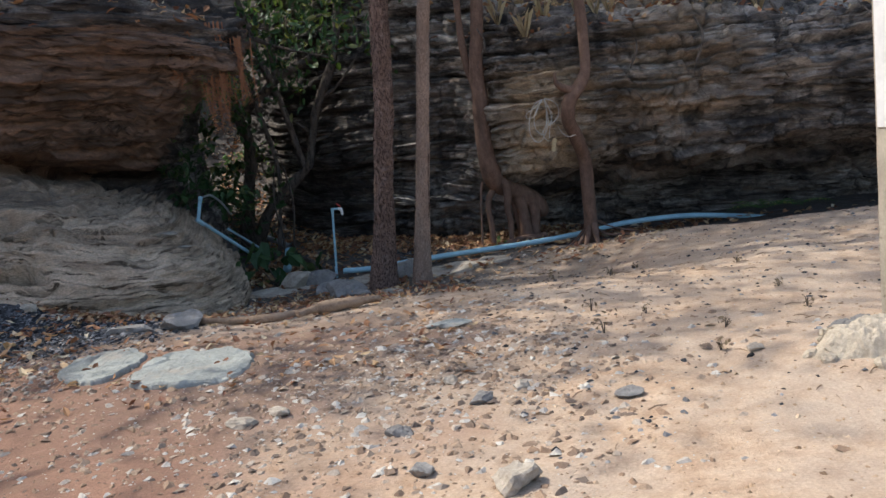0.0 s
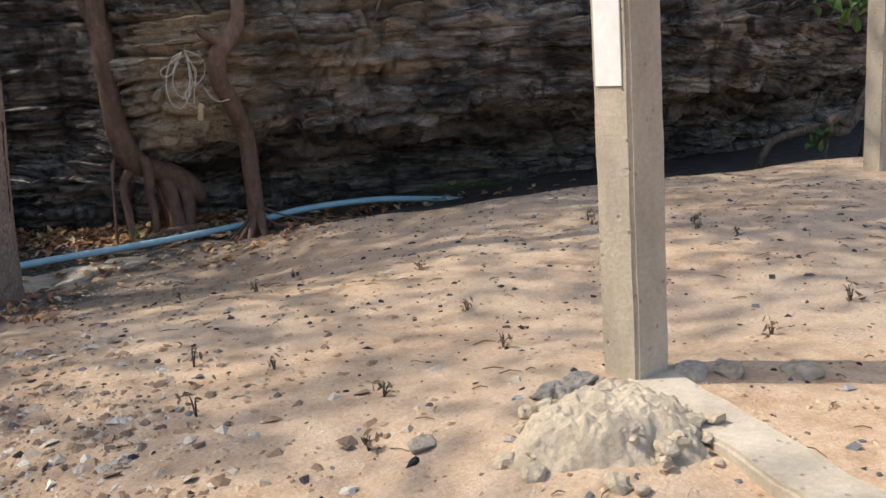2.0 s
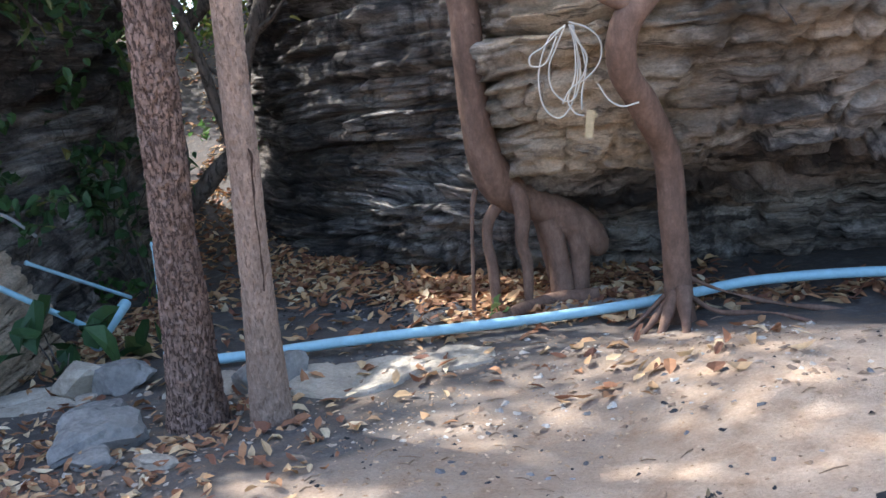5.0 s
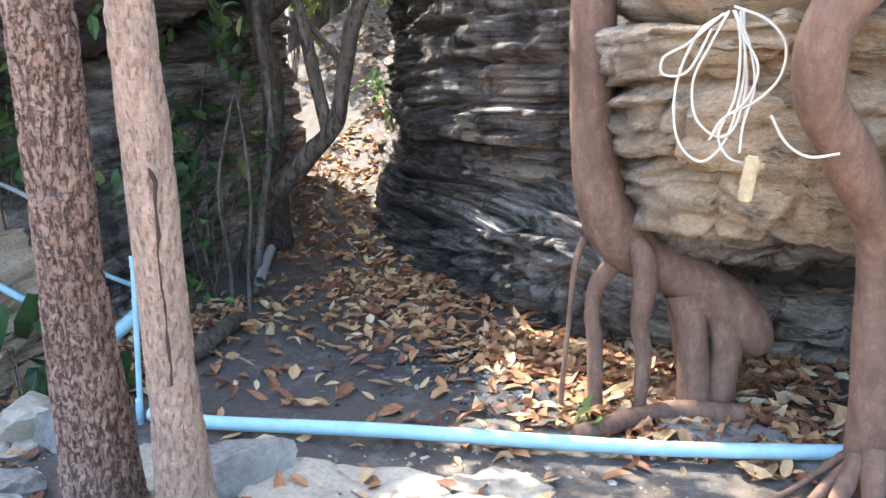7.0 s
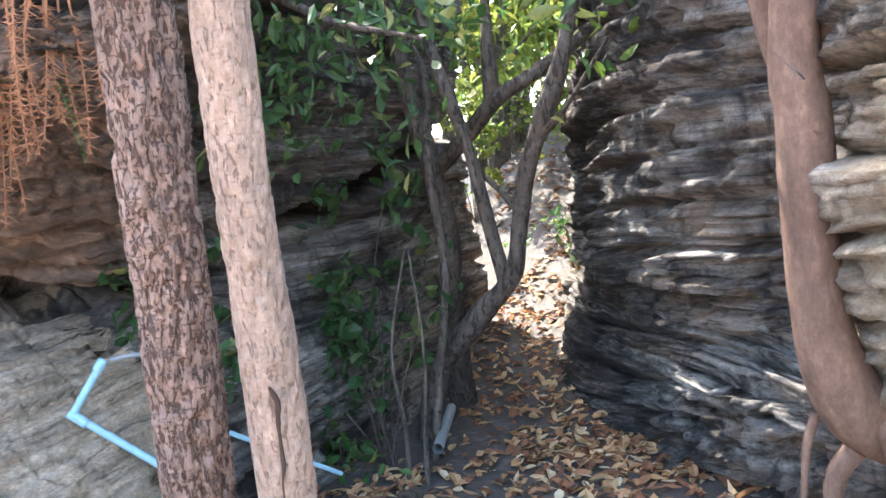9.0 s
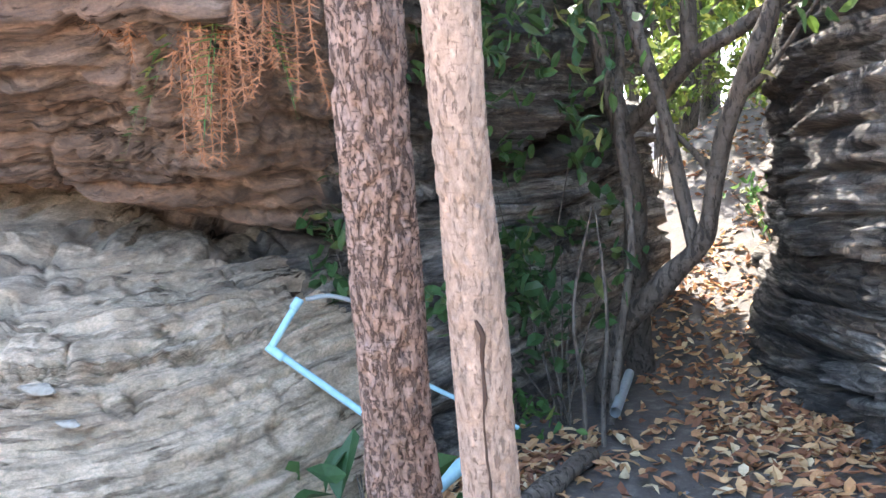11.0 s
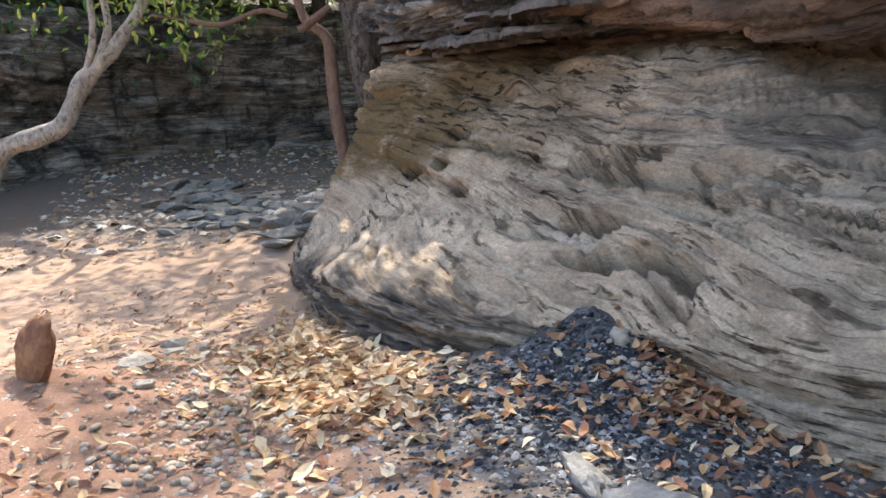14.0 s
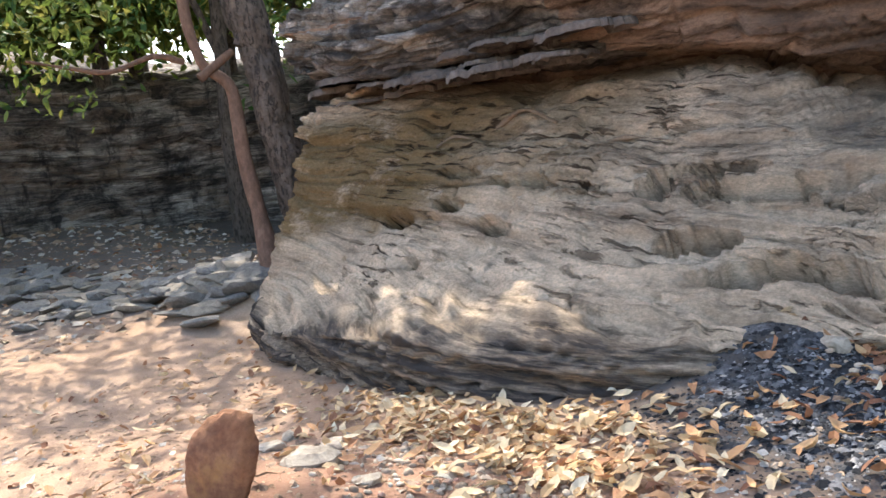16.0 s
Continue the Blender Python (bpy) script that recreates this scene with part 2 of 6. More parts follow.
def vnoise(x, y, z):
    """Smooth value noise in -1..1 on arrays."""
    x, y, z = np.broadcast_arrays(np.asarray(x, float), np.asarray(y, float), np.asarray(z, float))
    i, j, k = np.floor(x).astype(np.int64), np.floor(y).astype(np.int64), np.floor(z).astype(np.int64)
    u, v, w = x - i, y - j, z - k
    u, v, w = u * u * (3 - 2 * u), v * v * (3 - 2 * v), w * w * (3 - 2 * w)
    out = 0.0
    for a in (0, 1):
        for b in (0, 1):
            for c in (0, 1):
                out = out + lattice(i + a, j + b, k + c) * (u if a else 1 - u) * (v if b else 1 - v) * (w if c else 1 - w)
    return out * 2 - 1


def fbm(x, y, z, octaves=4, gain=0.5):
    total, amp = 0.0, 1.0
    for o in range(octaves):
        total = total + amp * vnoise(x * 2 ** o + 17 * o, y * 2 ** o + 31 * o, z * 2 ** o + 7 * o)
        amp *= gain
    return total


def step(v, a, b):
    t = np.clip((np.asarray(v, float) - a) / (b - a), 0, 1)
    return t * t * (3 - 2 * t)


def mesh_of(name, verts, faces, mat=None, smooth=False, attrs=None):
    me = bpy.data.meshes.new(name)
    verts = np.asarray(verts, dtype=np.float32).reshape(-1, 3)
    faces = np.asarray(faces, dtype=np.int32)
    me.vertices.add(len(verts))
    me.vertices.foreach_set("co", verts.ravel())
    n, k = faces.shape
    me.loops.add(n * k)
    me.loops.foreach_set("vertex_index", faces.ravel())
    me.polygons.add(n)
    me.polygons.foreach_set("loop_start", np.arange(0, n * k, k, dtype=np.int32))
    me.polygons.foreach_set("use_smooth", np.full(n, smooth))
    me.update(calc_edges=True)
    for key, val in (attrs or {}).items():
        me.attributes.new(key, "FLOAT", "POINT").data.foreach_set("value", np.asarray(val, dtype=np.float32).ravel())
    if mat:
        me.materials.append(mat)
    return me


def part(name, me, parent=None, label=""):
    ob = new(name, me)
    if parent is not None:
        ob.parent = parent
    return tagged(ob, label) if label else ob


def grid_faces(nu, nv, wrap=False):
    u = np.arange(nu if wrap else nu - 1)
    v = np.arange(nv - 1)
    U, V = np.meshgrid(u, v, indexing="ij")
    U2 = (U + 1) % nu
    return np.stack([U * nv + V, U2 * nv + V, U2 * nv + V + 1, U * nv + V + 1], -1).reshape(-1, 4)


def spline(points, n):
    """Catmull-Rom through points, n samples, evenly spaced by parameter."""
    p = np.asarray(points, float)
    e = np.vstack([2 * p[0] - p[1], p, 2 * p[-1] - p[-2]])
    t = np.linspace(0, len(p) - 1 - 1e-9, n)
    i = t.astype(int)
    f = (t - i)[:, None]
    a, b, c, d = e[i], e[i + 1], e[i + 2], e[i + 3]
    return 0.5 * (2 * b + (c - a) * f + (2 * a - 5 * b + 4 * c - d) * f ** 2 + (3 * b - a - 3 * c + d) * f ** 3)


def tube(points, radii, seg=12, n=None, rough=0.0, freq=6.0, plates=0.0, lump=0.0, caps=True):
    """A round limb along a smooth line. Returns verts, faces and the bark's depth."""
    n = n or max(6, len(points) * 5)
    c = spline(points, n)
    r = spline(np.asarray(radii, float)[:, None], n)[:, 0]
    t = np.gradient(c, axis=0)
    t /= np.linalg.norm(t, axis=1)[:, None] + 1e-9
    side = np.empty((n, 3))
    v = np.array([1.0, 0.13, 0.07]) if abs(t[0][0]) < 0.8 else np.array([0.1, 1.0, 0.05])
    for k in range(n):                                               # carry the ring along without twist
        v = v - t[k] * v.dot(t[k])
        v = v / np.linalg.norm(v)
        side[k] = v
    up = np.cross(side, t)
    a = np.linspace(0, 2 * math.pi, seg, endpoint=False)
    ring = np.cos(a)[None, :, None] * side[:, None] + np.sin(a)[None, :, None] * up[:, None]
    base = c[:, None] + ring * r[:, None, None]
    d = np.zeros((n, seg))
    depth = np.full((n, seg), 0.8)
    if lump:
        d += lump * fbm(base[..., 0] * 5, base[..., 1] * 5, base[..., 2] * 3, 2)
    if rough:
        d += rough * fbm(base[..., 0] * freq, base[..., 1] * freq, base[..., 2] * freq * 0.5, 3)
    if plates:
        q = fbm(base[..., 0] * 62 + 1.5 * fbm(base[..., 0] * 20, base[..., 1] * 20, base[..., 2] * 12, 2), base[..., 1] * 62, base[..., 2] * 22, 3, 0.6)
        depth = np.clip(0.5 + q * 0.9, 0, 1)
        d += plates * np.clip(q * 1.6, -1, 0.45)
    v = base + ring * d[..., None]
    V, F, D = v.transpose(1, 0, 2).reshape(-1, 3), grid_faces(seg, n, True), depth.T.ravel()
    if caps:
        k = len(V)
        V = np.vstack([V, c[0], c[-1]])
        D = np.append(D, [0.8, 0.8])
        s = np.arange(seg)
        s2 = (s + 1) % seg
        F = np.vstack([F, np.stack([s2 * n, s * n, np.full(seg, k), np.full(seg, k)], -1), np.stack([s * n + n - 1, s2 * n + n - 1, np.full(seg, k + 1), np.full(seg, k + 1)], -1)])
    return V, F, D


def limb(name, points, radii, mat, parent=None, label="", **kw):
    V, F, D = tube(points, radii, caps=False, **kw)
    return part(name, mesh_of(name, V, F, mat, True, {"depth": D}), parent, label)


def empty(name, at):
    ob = new(name)
    ob.location = at
    bpy.context.view_layer.update()
    return ob


def under(child, parent):
    """Parent in place: the child's mesh is in world metres."""
    child.parent = parent
    child.matrix_parent_inverse = Matrix.Translation(parent.location).inverted()
    return child


# ---------------------------------------------------------------- the ground
def ground(x, y):
    x, y = np.asarray(x, float), np.asarray(y, float)
    mound = step(x + 0.25 * (y - 8), 1.2, 2.3) * (1 - step(y + 0.15 * vnoise(x * 1.3, 3.1, 0), 8.7, 10.0))
    z = -0.3 * step(y, 6.2, 8.7) * (1 - mound) - 0.08 * mound * step(y, 6, 8.5)
    z = z - 0.1 * step(x, 4, 9)
    z = z + 0.55 * step(-x, 6.0, 13) * (1 - step(y, 9, 11)) + 0.5 * step(-x, 11, 16)
    z = z + 0.33 * np.exp(-((x + 3.75) ** 2 + (y - 7.35) ** 2) / 0.32) + 0.12 * np.exp(-((x + 2.9) ** 2 + (y - 7.1) ** 2) / 0.5)
    z = z + 0.23 * np.exp(-((x + 3.85) ** 2 / 0.7 + (y - 4.6) ** 2 / 0.7))
    z = z + 0.45 * np.exp(-((x + 8.6) ** 2 / 0.9 + (y - 6.9) ** 2 / 0.8))
    z = z + step(y, 12.4, 22) * (1 - step(x, 0.5, 3)) * step(x, -9, -5) * 3.4
    z = z + 0.05 * np.exp(-((x - 2.0) ** 2 + (y - 4.2) ** 2) / 0.3) + 4.8 * step(-x, 17.5, 25)
    near = np.exp(-((x / 14) ** 2 + ((y - 5) / 14) ** 2))
    return z + near * (0.022 * fbm(x * 1.1, y * 1.1, 0.5, 3) + 0.006 * fbm(x * 6, y * 6, 2.5, 3))


def spaced(lo, hi, fine, far):
    mid = np.arange(lo, hi, fine)
    out = np.cumsum(fine * 1.18 ** np.arange(1, 60))
    out = out[out < far]
    return np.concatenate([lo - out[::-1], mid, hi + out])


gx, gy = spaced(-9.5, 7.0, 0.055, 600), spaced(0.5, 12.5, 0.055, 600)
GX, GY = np.meshgrid(gx, gy, indexing="ij")
GZ = ground(GX, GY)
wob = 0.35 * fbm(GX * 1.3, GY * 1.3, 4.2, 3)
humus = step(GY + wob + 0.25 * step(-GX, 1, 4), 7.3, 8.3) * (1 - step(GX + wob * 1.2, 1.0 + 0.0 * GX, 1.9) * (1 - step(GY + wob, 9.2, 10.0)))
humus = humus * (1 - 0.55 * step(GX + wob, -0.9, -0.2) * (1 - step(GY + wob, 9.2, 9.9)))
humus = np.maximum(humus, 0.9 * step(-GX + wob, 2.2, 3.2) * step(GY + wob, 6.0, 6.8) * step(GX, -6.5, -5))
humus = np.maximum(humus, 0.8 * step(-GX + 0.5 * (GY - 5.5) + wob, 8.2, 9.6))
humus = np.maximum(humus, 0.5 * np.exp(-((GX + 0.9) / 1.3) ** 2 - ((GY - 5.0) / 1.0) ** 2))
humus = np.maximum(humus, 0.85 * step(-GX + wob + 0.9 * (GY - 7.4), 0.1, 0.7) * step(GY + 0.5 * wob, 6.7, 7.3))
coal = np.exp(-(((GX + 2.85) / 1.05) ** 2 + ((GY - 6.85) / 0.85) ** 2) ** 2) * step(wob + 0.5, 0.05, 0.4)
coal = np.maximum(coal, 0.75 * np.exp(-(((GX - 0.1) / 0.9) ** 2 + ((GY - 10.8) / 0.5) ** 2) ** 2))
red_soil = step(-GX + wob * 3.0, -0.6, 1.6) * (1 - step(GY, 5.6, 6.6)) * 0.9
red_soil = np.maximum(red_soil * (1 - 0.5 * step(-GX + wob * 3.0, 3.0, 5.5)), 0)
floor_me = mesh_of("ground", np.stack([GX, GY, GZ], -1), grid_faces(len(gx), len(gy)), EARTH, True,
                   {"humus": humus, "coal": coal, "red_soil": red_soil})
tagged(part("ground", floor_me), "dusty sandy earth with dark ashy soil in the gully", "ground", kind="structure")


def gz(x, y):
    return float(ground(x, y))


# ---------------------------------------------------------------- the rocks
def inward(rail, by, up):
    """A rail moved away from the open side by some metres, and up."""
    r = np.asarray(rail, float)
    t = np.gradient(r[:, :2], axis=0)
    t /= np.linalg.norm(t, axis=1)[:, None]
    n = np.stack([-t[:, 1], t[:, 0]], -1)
    return np.column_stack([r[:, :2] + n * by, r[:, 2] + up])


def beds(w, x, y, thick, seed, wide=0.55, groove=0.5):
    """Stepped bedding: each bed stands out by its own amount, is broken into blocks and pinches out sideways."""
    q = w / thick + 0.5 * vnoise(x * 0.5 + seed, y * 0.5, seed)
    k = np.floor(q)
    f = q - k
    u = (x + 0.8 * y + 0.12 * vnoise(x * 4, y * 4, w * 5)) / wide

    def out(kk):
        c = u + 7.31 * lattice(kk.astype(np.int64), np.int64(3) + 0 * kk.astype(np.int64), np.int64(int(seed)) + 0 * kk.astype(np.int64))
        i = np.floor(c)
        g = c - i
        h0 = lattice(i.astype(np.int64), kk.astype(np.int64), np.int64(int(seed)) + 0 * kk.astype(np.int64))
        h1 = lattice(i.astype(np.int64) + 1, kk.astype(np.int64), np.int64(int(seed)) + 0 * kk.astype(np.int64))
        t = step(g, 0.86, 1.0)
        return 0.5 * (0.5 + 0.5 * vnoise(x * 0.9 + kk * 5.3, y * 0.9 + seed, kk * 3.7)) + 0.5 * (h0 * (1 - t) + h1 * t) - 0.25 * np.exp(-((g - 0.93) / 0.035) ** 2)
    s = step(f, 0.84, 1.0)
    return out(k) * (1 - s) + out(k + 1) * s - groove * np.exp(-((f - 0.9) / 0.06) ** 2)


def rock_mesh(name, rails, nu, nv, mats, choose, dip=(0.0, 0.0), amp=(0.1, 0.06, 0.03), pits=0.0, moss=None, hidden=99, hollows=(), dark_mask=None, wide=0.55, gain=None, tilt=None, bumps=()):
    rails = [np.asarray(r, float) for r in rails]
    along = np.stack([spline(r, nu) for r in rails], 1)              # nu, rails, 3
    # even the samples out along the rails and up the profile
    seg = np.linalg.norm(np.diff(along, axis=1), axis=2).mean(0)
    seg = np.minimum(seg, 2.2)
    seg[hidden:] = np.minimum(seg[hidden:], 0.35)                    # fewer rows where nobody looks
    pos = np.concatenate([[0], np.cumsum(seg)])
    t = np.linspace(0, pos[-1], nv)
    i = np.clip(np.searchsorted(pos, t, side="right") - 1, 0, len(rails) - 2)
    f = ((t - pos[i]) / seg[i])[None, :, None]
    P = along[:, i] * (1 - f) + along[:, i + 1] * f
    for _ in range(3):                                               # round the corners of the profile
        P[:, 1:-1] = 0.25 * P[:, :-2] + 0.5 * P[:, 1:-1] + 0.25 * P[:, 2:]
    x, y, z = P[..., 0], P[..., 1], P[..., 2]
    N = np.cross(np.gradient(P, axis=0), np.gradient(P, axis=1))
    N /= np.linalg.norm(N, axis=2)[..., None] + 1e-9
    w = z + dip[0] * x + dip[1] * y + 0.10 * fbm(x * 0.6, y * 0.6, z * 0.4, 3)
    if tilt is not None:
        w = w + tilt(x, y, z)
    row = (i + f[0, :, 0])[None, :]
    g = gain(x, y, z, row) if gain is not None else 1.0
    mod = 0.55 + 0.6 * vnoise(x * 0.8, y * 0.8, z * 0.9 + 3)
    d = amp[0] * (beds(w, x, y, 0.27, 1.0, wide) - 0.5) + amp[1] * (beds(w, x * 1.6, y * 1.6, 0.105, 7.0, wide) - 0.5) * mod * 1.4
    d = d + amp[2] * (beds(w, x * 2.6, y * 2.6, 0.042, 13.0, wide) - 0.5) * (0.5 + 0.8 * np.clip(vnoise(x * 1.7, y * 1.7, z * 2), 0, 1)) * 1.6
    d = d * g + (0.10 if gain is None else 0.05) * fbm(x * 0.9, y * 0.9, z * 1.2 + 9, 3) + 0.012 * fbm(x * 11, y * 11, z * 16, 3)
    crack = np.abs(vnoise(x * 1.4 + 0.5 * vnoise(x * 3, y * 3, z * 3), y * 1.4, z * 0.35 + 5))
    d = d - (0.09 if gain is None else 0.035) * np.exp(-(crack / 0.035) ** 2) * step(vnoise(x * 0.7, y * 0.7, z * 1.1), -0.2, 0.2)
    if pits:
        h = fbm(x * 2.2 + w * 2, y * 2.2, w * 9, 2)
        d = d - pits * step(h, 0.42, 0.85)
    for hx, hy, hz, wide, tall, out in bumps:
        d = d + out * np.exp(-((((x - hx) ** 2 + (y - hy) ** 2) / wide ** 2 + ((z - hz) / tall) ** 2) ** 1.5))
    for hx, hy, hz, wide, tall, deep in hollows:
        q = ((x - hx) ** 2 + (y - hy) ** 2) / wide ** 2 + ((w - hz - dip[0] * hx - dip[1] * hy) / tall) ** 2
        d = d - 2.5 * deep * step(1.25 - q + 0.5 * fbm(x * 6, y * 6, z * 9, 2), 0.3, 0.62)
    P = P + N * d[..., None]
    att = {"dark_mask": dark_mask(x, y, z, row) if dark_mask is not None else np.zeros_like(x),
           "moss": moss(x, y, z) if moss is not None else np.zeros_like(x), "bed": w - 0.085 * fbm(x * 0.6, y * 0.6, z * 0.4, 3)}
    F = grid_faces(nu, nv)
    me = mesh_of(name, P, F, mats[0], True, att)
    for m in mats[1:]:
        me.materials.append(m)
    c = P.reshape(-1, 3)[F].mean(1)
    me.polygons.foreach_set("material_index", choose(c, (i + f[0, :, 0])[(F % nv).max(1)]).astype(np.int32))
    return me


L_FOOT = [(-9.2, 9.5, 0.5), (-7.45, 6.4, 0.1), (-7.0, 6.0, -0.05), (-5.4, 6.0, -0.2), (-4.28, 6.42, -0.25), (-3.3, 7.0, -0.2), (-2.35, 7.55, -0.2), (-2.0, 8.3, -0.3), (-1.95, 9.2, -0.4), (-2.3, 10.6, -0.4), (-2.85, 12.2, -0.4), (-3.55, 14.6, 0.0)]
L_BANK = [(-9.1, 9.5, 0.8), (-7.55, 6.45, 0.5), (-7.0, 5.93, 0.24), (-5.45, 5.98, 0.3), (-4.35, 6.42, 0.24), (-3.45, 7.1, 0.2), (-2.55, 7.68, 0.28), (-2.15, 8.4, 0.1), (-2.1, 9.2, 0.05), (-2.4, 10.6, 0.1), (-2.95, 12.2, 0.4), (-3.65, 14.6, 0.9)]
L_BELLY = [(-9, 9.5, 1.2), (-7.66, 6.7, 1.0), (-6.7, 6.75, 0.85), (-5.3, 6.95, 0.62), (-4.57, 7.2, 0.6), (-3.76, 7.5, 0.42), (-3.0, 7.8, 0.46), (-2.62, 8.36, 0.58), (-2.6, 9.2, 0.55), (-2.8, 10.4, 0.55), (-3.05, 12.2, 0.9), (-3.75, 14.6, 1.4)]
L_CREST = [(-9, 9.6, 1.7), (-7.73, 6.93, 1.7), (-7.0, 7.25, 1.65), (-5.85, 7.7, 1.5), (-5.2, 8.05, 1.48), (-4.55, 8.15, 1.42), (-4.05, 8.6, 1.22), (-3.7, 9.0, 1.12), (-3.4, 9.5, 1.0), (-3.2, 10.3, 0.95), (-3.1, 12.2, 1.4), (-3.8, 14.6, 2.0)]
L_BROW = [(-9, 9.5, 1.95), (-7.76, 6.95, 2.0), (-7.0, 7.1, 1.93), (-6.0, 7.5, 1.78), (-5.2, 7.95, 1.70), (-4.5, 8.2, 1.58), (-4.0, 8.7, 1.38), (-3.65, 9.05, 1.26), (-3.3, 9.6, 1.13), (-3.0, 10.4, 1.08), (-3.0, 12.2, 1.6), (-3.7, 14.6, 2.3)]
L_LIP = [(-9, 9.4, 2.3), (-7.85, 6.9, 2.12), (-7.1, 6.9, 2.08), (-6.1, 7.1, 2.08), (-5.1, 7.3, 2.2), (-4.2, 7.5, 2.36), (-3.3, 7.85, 2.34), (-2.45, 8.3, 2.28), (-1.7, 9.0, 2.02), (-1.95, 10.4, 2.6), (-2.7, 12.3, 3.4), (-3.6, 14.6, 4.2)]
left_rails = [L_FOOT, L_BANK, L_BELLY, L_CREST, inward(L_CREST, 0.9, 0.2), L_BROW, L_LIP, inward(L_LIP, 0.05, 0.35), inward(L_LIP, 0.9, 0.8), inward(L_LIP, 3.5, 2.2), inward(L_LIP, 4.5, -2.0)]


def left_choose(c, rows):
    brown = rows > 3.9 + 0.2 * vnoise(c[:, 0] * 1.3, c[:, 1] * 1.3, c[:, 2] * 3)
    gully = step(c[:, 1], 9.6, 10.6) * step(c[:, 0], -4.2, -3.6) + 0.35 * vnoise(c[:, 0] * 1.2, c[:, 1] * 1.2, c[:, 2] * 1.5) > 0.5
    slabs = (rows > 4.2) & (rows < 6.6) & (c[:, 0] + 0.5 * vnoise(c[:, 0] * 1.5, c[:, 1] * 1.5, c[:, 2] * 8) < -5.4)
    return np.where(gully | slabs | (rows > 6.6 + 0.3 * vnoise(c[:, 0], c[:, 1], 0)), 2, brown.astype(int))


def left_gain(x, y, z, row):
    """Smooth below, thin ragged slabs at the roof's end, thick blocks in the roof."""
    low = 1 - step(row, 2.0, 2.7)
    slabs = step(row, 4.3, 5.0) * step(-x, 5.0, 5.8)
    return 1.15 - 0.3 * low * step(row, 0.9, 1.2) + 0.5 * step(row, 4.6, 5.2) + 0.6 * slabs


def left_tilt(x, y, z):
    """The lower set of beds dips more steeply and is cut off by the upper one."""
    cut = 0.82 - 0.13 * (x + 4.6)
    return (1 - step(z, cut - 0.02, cut + 0.02)) * (0.07 * (x + 4.6) + 0.31)


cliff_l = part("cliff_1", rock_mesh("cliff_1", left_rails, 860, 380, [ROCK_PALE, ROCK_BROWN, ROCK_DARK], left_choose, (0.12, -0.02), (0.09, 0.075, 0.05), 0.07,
               lambda x, y, z: step(-x, 4.5, 5.4) * step(z + 0.12 * fbm(x * 2.5, y * 2.5, z * 3, 3), 0.72, 0.95) * (1 - step(z, 1.5, 1.75)) * (0.55 + 0.45 * step(-x, 5.6, 6.4)), 8,
               [(-6.4, 6.98, 1.06, 0.26, 0.055, 0.15), (-5.95, 7.13, 1.12, 0.2, 0.05, 0.14), (-6.15, 7.05, 0.96, 0.2, 0.04, 0.12), (-6.9, 6.85, 1.0, 0.2, 0.06, 0.12), (-5.5, 7.2, 1.0, 0.25, 0.05, 0.14), (-4.95, 7.4, 0.86, 0.26, 0.1, 0.17), (-4.6, 7.5, 0.9, 0.13, 0.05, 0.14), (-4.3, 7.6, 0.93, 0.36, 0.045, 0.14),
                (-4.1, 7.6, 0.79, 0.42, 0.05, 0.14), (-3.6, 7.75, 0.8, 0.4, 0.035, 0.12), (-5.9, 6.72, 0.78, 0.14, 0.035, 0.1), (-4.52, 7.17, 0.55, 0.09, 0.025, 0.08), (-4.75, 6.9, 0.42, 0.22, 0.022, 0.07), (-4.5, 6.95, 0.4, 0.16, 0.02, 0.06), (-5.0, 6.6, 0.36, 0.25, 0.018, 0.06), (-3.2, 8.3, 0.86, 0.35, 0.03, 0.1)],
               # darker on the lowest rows, and on the ledge below the roof at higher x
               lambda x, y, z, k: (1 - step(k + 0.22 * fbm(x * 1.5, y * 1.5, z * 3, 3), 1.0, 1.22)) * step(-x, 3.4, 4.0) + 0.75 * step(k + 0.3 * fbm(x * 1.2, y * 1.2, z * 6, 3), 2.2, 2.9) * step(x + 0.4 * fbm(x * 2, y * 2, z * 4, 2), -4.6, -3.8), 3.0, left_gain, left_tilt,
               [(-2.55, 7.72, 0.22, 0.45, 0.3, 0.07), (-5.0, 7.3, 1.02, 0.3, 0.09, 0.09)]))
tagged(cliff_l, "pale cross-bedded sandstone outcrop with a brown overhanging roof", "rock", kind="structure")

R_FOOT = [(-3.4, 17, 1.2), (-2.6, 14.4, 0.1), (-1.9, 13.1, -0.35), (-0.9, 12.1, -0.45), (0.3, 11.4, -0.45), (1.1, 11.4, -0.45), (2.2, 11.5, -0.45), (3.8, 11.4, -0.45), (6, 11.4, -0.45), (9, 12.0, -0.5), (14, 13.3, -0.5), (24, 15, -0.5)]
R_SHELF = [(-3.3, 17, 1.8), (-2.4, 14.2, 0.6), (-1.65, 13.0, 0.12), (-0.75, 11.95, 0.2), (0.2, 11.25, 0.3), (1.1, 11.2, 0.2), (2.2, 11.25, 0.22), (3.8, 11.25, 0.22), (6, 11.1, 0.2), (9, 11.6, 0.15), (14, 13.0, 0.3), (24, 14.8, 0.3)]
R_BROW = [(-3.2, 17, 2.4), (-2.2, 14.1, 0.9), (-1.5, 13.2, 0.5), (-0.6, 11.9, 0.55), (0.45, 11.3, 0.6), (0.98, 10.2, 0.62), (2.08, 10.15, 0.52), (3.6, 9.8, 0.6), (5.8, 9.7, 0.62), (9, 10.7, 0.5), (14, 12.4, 0.7), (24, 14.4, 0.7)]
